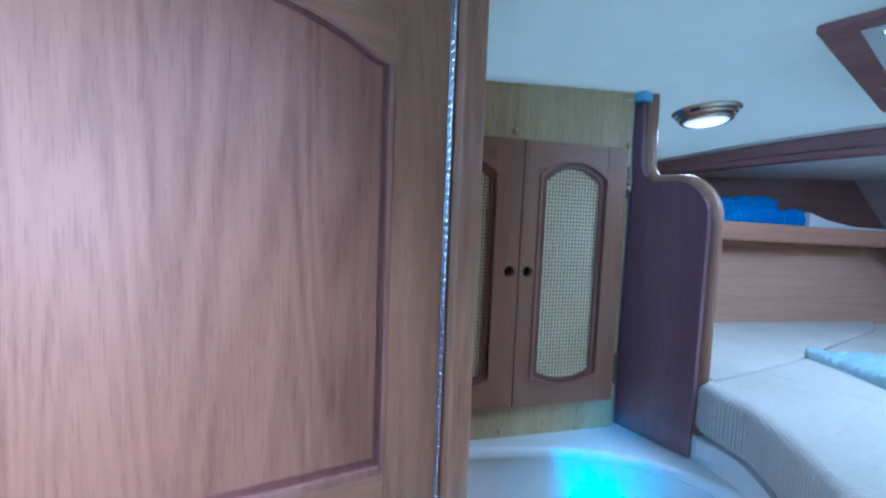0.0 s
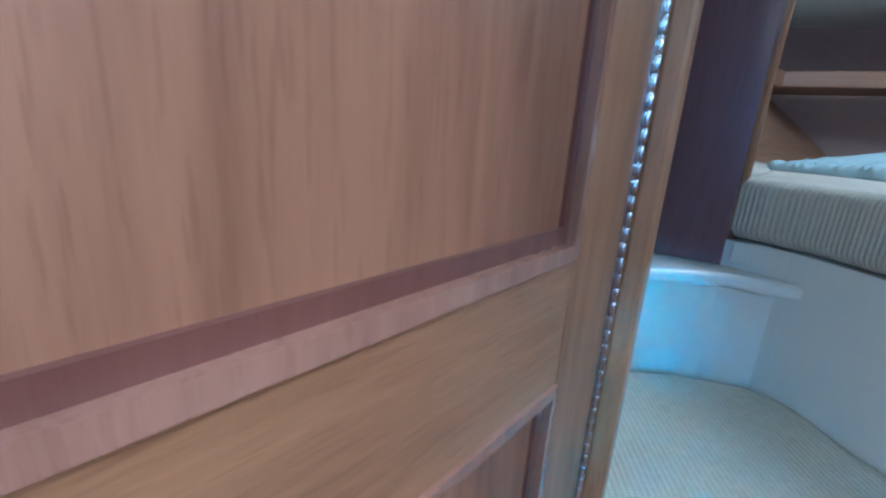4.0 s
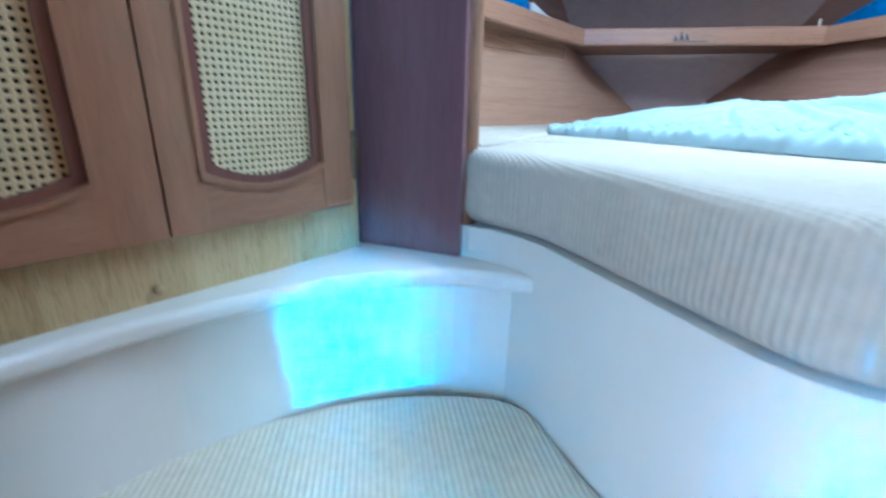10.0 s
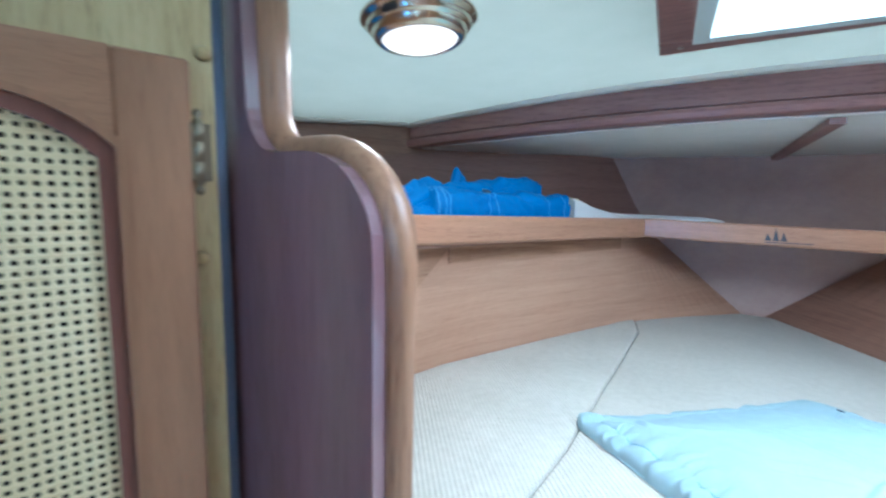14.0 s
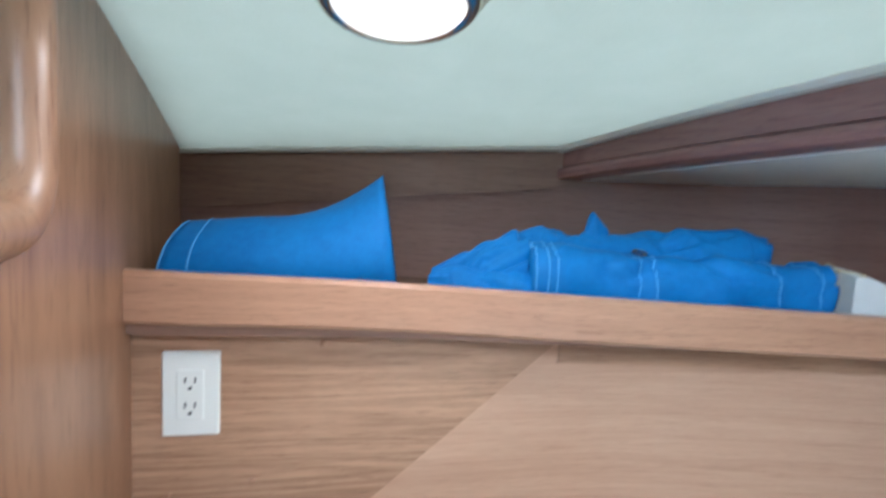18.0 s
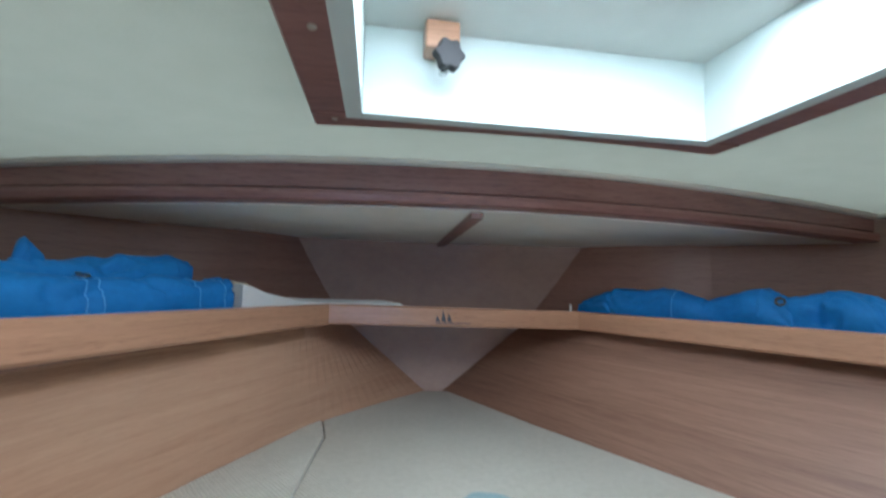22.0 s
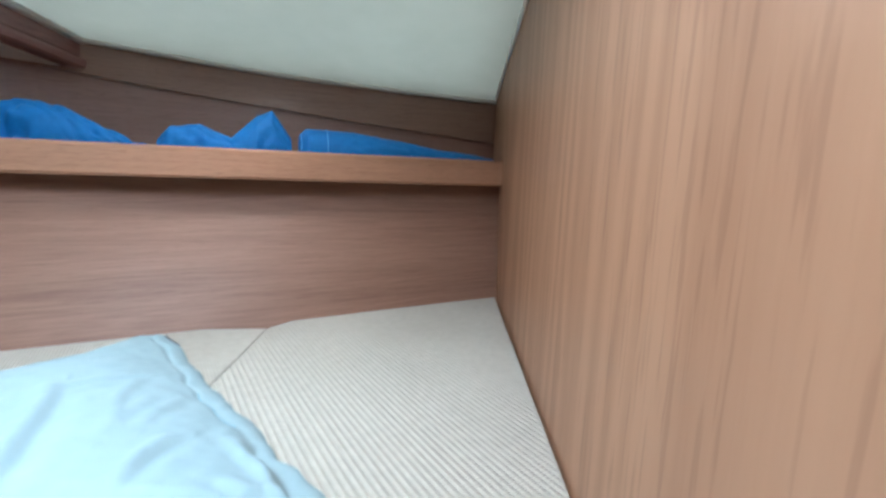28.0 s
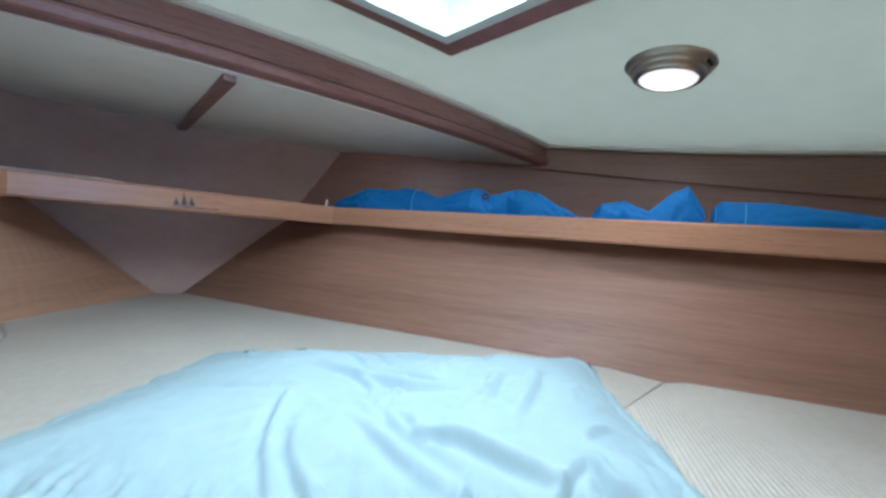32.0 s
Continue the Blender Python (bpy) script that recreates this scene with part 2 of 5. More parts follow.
M_FRAME_H = wood("locker_rail", (0.20, 0.096, 0.052), (0.36, 0.187, 0.106), (4, 4, 24), 0.4, 0.15, pores=0.08)
M_LAMIN = wood("yellow_laminate", (0.36, 0.26, 0.11), (0.58, 0.46, 0.25), (34, 34, 2.2), 0.5, 0.05)
M_CANE = noisy("cane_webbing", (0.60, 0.48, 0.26), (0.74, 0.62, 0.39), 120, 0.6, 0.5, 0.001)
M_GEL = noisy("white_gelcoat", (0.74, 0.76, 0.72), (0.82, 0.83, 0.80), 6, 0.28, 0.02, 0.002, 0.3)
# Main headliner tone lowered in the colour to offset bounce light from the berth.
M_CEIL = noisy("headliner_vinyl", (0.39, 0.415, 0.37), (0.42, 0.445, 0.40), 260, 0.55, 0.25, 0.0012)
# Gelcoat with the warm shade under the seat mixed into its colour.
M_GEL_SHADED = noisy("shaded_gelcoat", (0.50, 0.47, 0.40), (0.58, 0.55, 0.48), 6, 0.4, 0.02, 0.002)
# Same vinyl brightened in its colour, for light that fails to reach forward.
M_CEIL_LIT = noisy("headliner_vinyl_lit", (0.76, 0.77, 0.73), (0.83, 0.83, 0.79), 260, 0.55, 0.25, 0.0012)
M_TRIM = mat("white_trim", (0.74, 0.74, 0.68), 0.4)
M_MATT = ribbed("woven_mattress_cover", (0.50, 0.475, 0.40), (0.62, 0.59, 0.51), 0.95, 0.0085)
M_MATP = ribbed("woven_mattress_cover_port", (0.50, 0.475, 0.40), (0.62, 0.59, 0.51), -0.62, 0.0078)
M_SEAT = ribbed("woven_seat_cover", (0.60, 0.57, 0.44), (0.74, 0.71, 0.58), -0.45, 0.009)
M_DUVET = noisy("pale_blue_cotton", (0.29, 0.412, 0.447), (0.33, 0.462, 0.497), 30, 0.85, 0.2, 0.004)
M_CANVAS = noisy("blue_canvas", (0.002, 0.13, 0.40), (0.006, 0.18, 0.50), 70, 0.75, 0.3, 0.002)
M_THREAD = mat("pale_blue_thread", (0.09, 0.33, 0.68), 0.8)
M_BLACK = mat("black_rubber", (0.02, 0.02, 0.022), 0.6)
# Near-black paint that stands for shade inside holes and recesses.
M_SHADE = mat("recess_shade", (0.012, 0.008, 0.006), 0.9)
M_BRASS = mat("polished_brass", (0.63, 0.58, 0.47), 0.2, 1.0)
M_PEWTER = mat("dull_brass", (0.46, 0.43, 0.37), 0.35, 1.0)
M_HINGE = mat("aged_bronze", (0.22, 0.18, 0.125), 0.4, 1.0)
M_MIRROR = mat("silvered_mirror", (0.88, 0.92, 0.92), 0.02, 1.0)
M_STEEL = mat("stainless_steel", (0.62, 0.64, 0.66), 0.22, 1.0)
M_RED = noisy("red_enamel", (0.55, 0.035, 0.022), (0.66, 0.05, 0.03), 20, 0.3, 0.02, 0.001, 0.4)
M_PAPER = noisy("white_paper", (0.76, 0.77, 0.76), (0.84, 0.84, 0.82), 14, 0.6, 0.05, 0.001)
M_INK = mat("dark_print", (0.06, 0.07, 0.09), 0.6)
M_YELLOW = mat("yellow_plastic", (0.72, 0.52, 0.06), 0.4)
M_PLATE = mat("white_plastic", (0.80, 0.79, 0.74), 0.35)
M_SOLE = wood("teak_sole", (0.10, 0.042, 0.02), (0.24, 0.11, 0.055), (24, 2, 24), 0.35, 0.3)
M_HOLLY = mat("holly_strip", (0.58, 0.44, 0.27), 0.4)
M_RUG = noisy("blue_grey_rug", (0.20, 0.42, 0.50), (0.48, 0.64, 0.66), 140, 0.95, 1.0, 0.008)
M_COAM = noisy("hatch_coaming_gelcoat", (0.54, 0.62, 0.60), (0.62, 0.69, 0.67), 9, 0.4, 0.04, 0.002)
M_LID = noisy("hatch_lid_gelcoat", (0.52, 0.53, 0.50), (0.62, 0.62, 0.58), 9, 0.45, 0.05, 0.002)
M_VINYL = mat("blue_piping", (0.09, 0.12, 0.19), 0.4)
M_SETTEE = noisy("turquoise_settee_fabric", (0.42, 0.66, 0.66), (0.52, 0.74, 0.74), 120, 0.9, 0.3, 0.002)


def glow(name, colour, strength):
    m = mat(name, colour, 0.4)
    b = m.node_tree.nodes["Principled BSDF"]
    b.inputs["Emission Color"].default_value = (*colour, 1)
    b.inputs["Emission Strength"].default_value = strength
    return m


M_SKYGLOW = glow("bright_sky", (0.93, 0.98, 1.0), 2.0)
M_NOSE = wood("bullnose_teak", (0.24, 0.112, 0.062), (0.44, 0.235, 0.135), (12, 12, 1.2), 0.42, 0.2, figure=0.04)
M_LENS = glow("lit_ribbed_lens", (1.0, 0.95, 0.89), 0.6)
spot = node(M_LENS, "ShaderNodeTexGradient")
spot.gradient_type = "SPHERICAL"
place = M_LENS.node_tree.nodes.new("ShaderNodeMapping")
place.inputs["Location"].default_value, place.inputs["Scale"].default_value = (-1.1, -1.1, -0.2), (2.2, 2.2, 0.2)
link(M_LENS, M_LENS.node_tree.nodes.new("ShaderNodeTexCoord"), "Generated", place, 0)
link(M_LENS, place, 0, spot, 0)
level = node(M_LENS, "ShaderNodeMapRange", To_Min=0.42, To_Max=1.5)
link(M_LENS, spot, 1, level, 0)
link(M_LENS, level, 0, M_LENS.node_tree.nodes["Principled BSDF"], "Emission Strength")
# Seam colour set darker than the cotton to paint the stitch line's shadow.
M_SEAM = mat("seam_shadow_blue", (0.16, 0.36, 0.46), 0.9)
M_SKYTRIM = mat("pale_blue_plastic", (0.22, 0.52, 0.78), 0.4)

# ---- mesh helpers ----


def part(name, bm, material, parent=None, label="", smooth=False):
    data = bpy.data.meshes.new(name)
    bmesh.ops.recalc_face_normals(bm, faces=bm.faces)
    bm.to_mesh(data)
    bm.free()
    data.materials.append(material)
    if smooth:
        data.shade_smooth()
    ob = new(name, data)
    if parent is not None:
        ob.parent = parent
    if label:
        tagged(ob, label)
    return ob


def thing(name, label, category, group="", kind="", place=(0, 0, 0)):
    ob = new(name)
    ob.empty_display_size = 0.05
    ob.location = place
    return tagged(ob, label, category, group, kind)


def bevel(bm, width, segments=2, angle=0.6):
    if width > 0:
        edges = [e for e in bm.edges if len(e.link_faces) == 2 and e.calc_face_angle(0) > angle]
        bmesh.ops.bevel(bm, geom=edges, offset=width, segments=segments, profile=0.5, affect="EDGES", clamp_overlap=True)
    return bm


def box(x0, y0, z0, x1, y1, z1, r=0.0, seg=2, m=None):
    bm = bmesh.new()
    bmesh.ops.create_cube(bm, size=1)
    for v in bm.verts:
        v.co = Vector((x0 + (v.co.x + 0.5) * (x1 - x0), y0 + (v.co.y + 0.5) * (y1 - y0), z0 + (v.co.z + 0.5) * (z1 - z0)))
    bevel(bm, r, seg)
    if m is not None:
        bm.transform(m)
    return bm


def prism(points, z0, z1, r=0.0, seg=2, m=None):
    """A flat outline raised from z0 to z1."""
    bm = bmesh.new()
    low = [bm.verts.new((x, y, z0)) for x, y in points]
    high = [bm.verts.new((x, y, z1)) for x, y in points]
    n = len(points)
    bm.faces.new(low[::-1])
    bm.faces.new(high)
    for i in range(n):
        bm.faces.new((low[i], low[(i + 1) % n], high[(i + 1) % n], high[i]))
    bmesh.ops.recalc_face_normals(bm, faces=bm.faces)
    bevel(bm, r, seg, 0.35)
    if m is not None:
        bm.transform(m)
    return bm


def loft(rows, closed=False, caps=False):
    """A skin over rows of points of equal length."""
    bm = bmesh.new()
    vs = [[bm.verts.new(p) for p in row] for row in rows]
    for a, b in zip(vs, vs[1:]):
        k = len(a)
        for i in range(k if closed else k - 1):
            j = (i + 1) % k
            bm.faces.new((a[i], a[j], b[j], b[i]))
    if caps:
        bm.faces.new(vs[0][::-1])
        bm.faces.new(vs[-1])
    return bm


def slab(rows, thick):
    """A lofted sheet given thickness along its normals."""
    bm = loft(rows)
    bmesh.ops.recalc_face_normals(bm, faces=bm.faces)
    bmesh.ops.solidify(bm, geom=bm.faces[:], thickness=thick)
    return bm


def lathe(profile, steps=32, m=None):
    rows = [[(r * math.cos(2 * math.pi * i / steps), r * math.sin(2 * math.pi * i / steps), z) for i in range(steps)] for r, z in profile]
    bm = loft(rows, True, True)
    if m is not None:
        bm.transform(m)
    return bm


def tube(points, radius, steps=8):
    """A round bar along points."""
    pts = [Vector(p) for p in points]
    rows = []
    for i, p in enumerate(pts):
        d = (pts[min(i + 1, len(pts) - 1)] - pts[max(i - 1, 0)]).normalized()
        side = d.cross(Vector((0, 0, 1)))
        side = side.normalized() if side.length > 1e-3 else Vector((1, 0, 0))
        up = side.cross(d)
        rows.append([p + radius * (math.cos(2 * math.pi * k / steps) * side + math.sin(2 * math.pi * k / steps) * up) for k in range(steps)])
    return loft(rows, True, True)


def smooth_curve(points, n):
    """n places evenly along a Catmull-Rom curve through points."""
    pts = [Vector(p) for p in points]
    pts = [2 * pts[0] - pts[1]] + pts + [2 * pts[-1] - pts[-2]]
    fine = []
    for i in range(1, len(pts) - 2):
        a, b, c, d = pts[i - 1:i + 3]
        for k in range(24):
            u = k / 24
            fine.append(0.5 * (2 * b + (c - a) * u + (2 * a - 5 * b + 4 * c - d) * u * u + (3 * b - a - 3 * c + d) * u ** 3))
    fine.append(pts[-2])
    run = [0.0]
    for a, b in zip(fine, fine[1:]):
        run.append(run[-1] + (b - a).length)
    out = []
    j = 0
    for i in range(n):
        s = run[-1] * i / (n - 1)
        while j < len(run) - 2 and run[j + 1] < s:
            j += 1
        u = (s - run[j]) / max(run[j + 1] - run[j], 1e-9)
        out.append(fine[j].lerp(fine[j + 1], min(max(u, 0), 1)))
    return out


def structure(ob, label, category):
    return tagged(ob, label, category, "", "structure")

# ---- large structure ----
SOLE, SALOON_SOLE, BED, SHELF = 0.05, -0.12, 1.05, 1.36


def ceiling_z(x):
    return 1.75 - 0.06 * x * x


def grid(x0, x1, nx, y0, y1, ny, f):
    return [[(x0 + (x1 - x0) * i / nx, y0 + (y1 - y0) * j / ny, f(x0 + (x1 - x0) * i / nx, y0 + (y1 - y0) * j / ny)) for i in range(nx + 1)] for j in range(ny + 1)]


HX0, HX1, HY0, HY1 = -0.285, 0.285, 0.80, 1.405


def ceiling_main():
    """Cambered headliner with the hatch's hole through it."""
    xs = [-1.75 + 0.07 * i for i in range(51)]
    xs = sorted([x for x in xs if min(abs(x - HX0), abs(x - HX1)) > 0.02] + [HX0, HX1])
    ys = [0.1, 0.45, HY0, 1.1, HY1, 1.6, 1.78]
    bm = bmesh.new()
    vs = [[bm.verts.new((x, y, ceiling_z(x))) for x in xs] for y in ys]
    for j in range(len(ys) - 1):
        for i in range(len(xs) - 1):
            inside = HX0 - 1e-4 < xs[i] and xs[i + 1] < HX1 + 1e-4 and HY0 - 1e-4 < ys[j] and ys[j + 1] < HY1 + 1e-4
            if not inside:
                bm.faces.new((vs[j][i], vs[j][i + 1], vs[j + 1][i + 1], vs[j + 1][i]))
    bmesh.ops.solidify(bm, geom=bm.faces[:], thickness=-0.02)
    for v in bm.verts:
        if v.co.z < ceiling_z(v.co.x) - 0.01:
            v.co.z += 0.04
    return bm


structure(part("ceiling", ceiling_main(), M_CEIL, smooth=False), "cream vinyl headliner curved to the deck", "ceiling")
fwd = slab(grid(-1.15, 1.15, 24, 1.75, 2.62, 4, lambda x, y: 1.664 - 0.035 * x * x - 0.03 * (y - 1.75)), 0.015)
structure(part("ceiling_forward", fwd, M_CEIL_LIT), "cream headliner panel forward of the deck beam, brightened in its colour", "ceiling")
structure(part("ceiling_saloon", box(-1.75, -3.35, 1.86, 1.75, 0.14, 1.9), M_CEIL), "cream headliner of the saloon", "ceiling")

# deck beam with a moulded lower edge
rows = []
for k in range(41):
    x = -1.10 + 2.2 * k / 40
    top = ceiling_z(x) + 0.01
    low = 1.653 - 0.038 * x * x
    rows.append([(x, 1.712, top), (x, 1.712, low + 0.030), (x, 1.7165, low + 0.028), (x, 1.7165, low + 0.0265), (x, 1.704, low + 0.024), (x, 1.702, low + 0.016), (x, 1.704, low + 0.004), (x, 1.712, low), (x, 1.765, low), (x, 1.765, top)])
structure(part("deck_beam", loft(rows, True, True), M_BEAM), "curved mahogany deck beam across the cabin", "beam")
rows = []
for k in range(41):
    x = -1.06 + 2.12 * k / 40
    z = ceiling_z(x)
    rows.append([(x, 1.712, z - 0.012), (x, 1.700, z - 0.010), (x, 1.694, z - 0.001), (x, 1.712, z + 0.002)])
structure(part("beam_trim", loft(rows, True, True), M_TRIM), "cream beading along the deck beam", "trim")
structure(part("ceiling_batten", loft([[(-0.032, 1.766, 1.634), (-0.004, 1.766, 1.634), (-0.004, 1.766, 1.660), (-0.032, 1.766, 1.660)], [(-0.018, 2.43, 1.614), (0.008, 2.43, 1.614), (0.008, 2.43, 1.640), (-0.018, 2.43, 1.640)]], True, True), M_BEAM), "mahogany batten on the forward headliner", "batten")

# hull sides: lower lining, shelf, upper lining, all as bent boards
PORT_LOW = [(-0.901, 1.125, 0), (-0.788, 1.46, 0), (-0.69, 1.655, 0), (-0.60, 1.82, 0), (-0.465, 2.05, 0), (-0.255, 2.29, 0), (-0.04, 2.51, 0)]
PORT_SHELF = [(-0.781, 1.47, 0), (-0.70, 1.66, 0), (-0.60, 1.86, 0), (-0.46, 2.10, 0), (-0.40, 2.46, 0)]
STAR_LOW = [(1.075, 0.58, 0), (0.975, 0.765, 0), (0.88, 0.92, 0), (0.79, 1.08, 0), (0.715, 1.22, 0), (0.60, 1.43, 0), (0.455, 1.69, 0), (0.255, 2.06, 0), (0.02, 2.51, 0)]
STAR_SHELF = [(1.185, 0.58, 0), (1.095, 0.80, 0), (0.985, 1.06, 0), (0.873, 1.315, 0), (0.752, 1.555, 0), (0.610, 1.84, 0), (0.475, 2.105, 0), (0.405, 2.46, 0)]
PORT_UP = [(-1.475, 0.90, 0), (-1.41, 1.04, 0), (-1.25, 1.36, 0), (-1.045, 1.735, 0), (-0.86, 1.97, 0), (-0.65, 2.15, 0), (-0.40, 2.47, 0)]
STAR_UP = [(1.43, 0.57, 0), (1.38, 0.80, 0), (1.25, 1.28, 0), (1.045, 1.735, 0), (0.86, 1.97, 0), (0.65, 2.15, 0), (0.40, 2.47, 0)]


def lining(low, high, z0, z1, out, n=40):
    """A board between two plan curves, 12 mm thick on its outer side."""
    a, b = smooth_curve(low, n), smooth_curve(high, n)
    front = [[(p.x + (q.x - p.x) * u, p.y + (q.y - p.y) * u, z0 + (z1 - z0) * u) for u in (0, 0.33, 0.66, 1)] for p, q in zip(a, b)]
    rows = []
    for r in front:
        back = [(x + out * 0.010, y + 0.006, z) for x, y, z in r]
        rows.append(r + back[::-1])
    return loft(rows, True, True)


structure(part("hull_lining_port", lining(PORT_LOW, PORT_SHELF, 1.04, SHELF, -1), M_HULL_LIT), "reddish wood lining on the port side above the berth, brightened in its colour", "wall")
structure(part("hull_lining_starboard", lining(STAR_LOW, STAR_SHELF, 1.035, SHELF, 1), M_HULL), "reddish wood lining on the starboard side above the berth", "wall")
CLEAT = [(-0.776, 1.468, 0), (-0.688, 1.66, 0), (-0.585, 1.86, 0), (-0.45, 2.09, 0)]
structure(part("under_shelf_cleat", lining(CLEAT, CLEAT, 1.305, SHELF - 0.007, -1.5), M_OUTLET), "wooden cleat below the port shelf", "trim")
structure(part("sky_backdrop", box(-6, -5, 4.0, 6, 7, 4.05), M_SKYGLOW), "bright overcast sky above the hatch", "backdrop")
for side, curve, out in (("port", PORT_UP, -1), ("starboard", STAR_UP, 1)):
    structure(part("upper_lining_" + side, lining(curve, curve, SHELF, 1.76, out), M_UPPER), "dark wood lining behind the %s shelf" % side, "wall")
    inner = [(x - out * 0.012, y - 0.004, 0) for x, y, _ in curve[:5]]
    a = smooth_curve(inner, 24)
    rows = []
    for k, p in enumerate(a):
        z0 = 1.49 + 0.12 * min(k / 20, 1)
        rows.append([(p.x, p.y, z0), (p.x, p.y, 1.76), (p.x + out * 0.011, p.y + 0.003, 1.76), (p.x + out * 0.011, p.y + 0.003, z0)])
    structure(part("valance_" + side, loft(rows, True, True), M_VALANCE), "wood strip below the headliner on the %s side" % side, "wall")
    b = smooth_curve([(x - out * 0.018, y - 0.006, 0) for x, y, _ in curve[:4]], 24)
    structure(part("headliner_bead_" + side, tube([(p.x, p.y, ceiling_z(p.x) - 0.004) for p in b], 0.007, 6), M_TRIM, smooth=True), "cream bead where headliner meets the hull", "trim")

# bow panel, dished, wide at the top
rows = []
for k in range(13):
    z = 1.0 + 0.68 * k / 12
    u = min(max((z - 1.03) / 0.28, 0), 1)
    v = max((z - 1.31) / 0.275, 0)
    w = 0.09 + 0.42 * u + 0.25 * v
    ye, yc = 2.50 - 0.31 * v, 2.51 + 0.02 * u - 0.29 * max(z - 1.31, 0)
    rows.append([(w * s, yc + (ye - yc) * s * s, z) for s in (-1, -0.75, -0.5, -0.25, 0, 0.25, 0.5, 0.75, 1)])
structure(part("bow_panel", slab(rows, -0.012), M_BOW, smooth=True), "greyed wood panel closing the bow", "wall")

# shelves
def shelf_board(front, back):
    a, b = smooth_curve(front, 30), smooth_curve(back, 30)
    rows = []
    for p, q in zip(a, b):
        rows.append([(p.x, p.y, SHELF - 0.006), (q.x, q.y, SHELF - 0.006), (q.x, q.y, SHELF + 0.006), (p.x, p.y, SHELF + 0.006)])
    return loft(rows, True, True)


FID_P = [(-0.957, 0.893, 0), (-0.918, 0.985, 0), (-0.832, 1.215, 0), (-0.694, 1.48, 0), (-0.54, 1.79, 0), (-0.388, 2.082, 0)]
FID_S = [(1.108, 0.605, 0), (1.015, 0.80, 0), (0.905, 1.03, 0), (0.795, 1.27, 0), (0.675, 1.53, 0), (0.53, 1.82, 0), (0.395, 2.082, 0)]
structure(part("shelf_port", shelf_board(FID_P, PORT_UP[:6]), M_HULL), "wooden shelf along the port side", "shelf")
structure(part("shelf_starboard", shelf_board(FID_S, STAR_UP[:6]), M_HULL), "wooden shelf along the starboard side", "shelf")
structure(part("shelf_bow", prism([(-0.388, 2.082), (0.395, 2.082), (0.62, 2.17), (0.40, 2.45), (-0.40, 2.45), (-0.62, 2.17)], SHELF - 0.0055, SHELF + 0.0065), M_HULL), "wooden shelf across the bow", "shelf")


def fiddle(points, z0, z1, z0b, z1b, n=36):
    """Rounded front rail of a shelf; heights from one end to the other."""
    c = smooth_curve(points, n) if len(points) > 2 else [Vector(points[0]).lerp(Vector(points[1]), i / 8) for i in range(9)]
    rows = []
    for i, p in enumerate(c):
        u = i / (len(c) - 1)
        d = (c[min(i + 1, len(c) - 1)] - c[max(i - 1, 0)]).normalized()
        nrm = Vector((-d.y, d.x, 0)) * 0.011
        lo, hi = z0 + (z0b - z0) * u, z1 + (z1b - z1) * u
        r = 0.005
        ring = []
        for s, z in ((1, lo + r), (0.6, lo), (-0.6, lo), (-1, lo + r), (-1, hi - r), (-0.6, hi), (0.6, hi), (1, hi - r)):
            ring.append((p.x + nrm.x * s, p.y + nrm.y * s, z))
        rows.append(ring)
    return loft(rows, True, True)


structure(part("shelf_fiddle_port", fiddle(FID_P, 1.370, 1.436, 1.348, 1.408), M_FIDDLE, smooth=False), "varnished wooden shelf rail on the port side", "rail")
structure(part("shelf_fiddle_starboard", fiddle(FID_S, 1.350, 1.418, 1.338, 1.395), M_FIDDLE), "varnished wooden shelf rail on the starboard side", "rail")
bowrail = structure(part("shelf_fiddle_bow", fiddle([(-0.39, 2.080, 0), (0.397, 2.080, 0)], 1.350, 1.409, 1.338, 1.396), M_FIDDLE), "varnished wooden shelf rail across the bow", "rail")
for k, (dx, h) in enumerate(((-0.022, 0.020), (-0.004, 0.036), (0.014, 0.026))):
    part("sailboat_mark", prism([(dx - 0.007, 0), (dx + 0.008, 0), (dx - 0.003, h)], 0, 0.0012, m=pose(-0.04, 2.0690, 1.360, 90, 0, 0)), M_INK, bowrail)
part("sailboat_mark", box(-0.07, 2.0675, 1.354, 0.04, 2.0695, 1.3565), M_INK, bowrail)

# starboard bulkhead with a rounded end, and the wall beside the entrance
structure(part("bulkhead_starboard", prism([(1.52, 0.61), (0.004, 0.61), (0.004, 0.568), (1.52, 0.568)], 0.06, 1.80), M_BULK), "light varnished bulkhead at the end of the starboard berth", "wall")
structure(part("bulkhead_end", box(-0.0006, 0.5665, 0.06, 0.0038, 0.604, 1.79), M_WALL), "dark knotted end of the bulkhead", "wall")
structure(part("bulkhead_edge", tube([(0.003, 0.6075, 0.93), (0.003, 0.6075, 1.3), (0.003, 0.6075, 1.745)], 0.0045, 8), M_NOSE, smooth=True), "rounded golden edge of the bulkhead", "trim")
b = [(x, 0.612, ceiling_z(x) - 0.003) for x in [-0.03 + 0.1 * i for i in range(15)]]
structure(part("headliner_bead_bulkhead", tube(b, 0.006, 6), M_TRIM, smooth=True), "cream bead along the top of the bulkhead", "trim")
structure(part("entrance_wall", box(0.0, 0.215, SOLE - 0.02, 0.03, 0.566, 1.80), M_WALL), "brown knotted wood wall beside the entrance", "wall")
structure(part("entrance_stop", box(-0.010, 0.47, SOLE, -0.0005, 0.515, 1.78, 0.003, 1), M_STILE), "thin wood cover strip on the entrance wall", "trim")
structure(part("entrance_jamb_starboard", box(0.010, 0.121, SOLE - 0.1, 0.03, 0.2145, 1.80, 0.002, 1), M_STILE), "wooden door jamb with a rebate", "door frame")
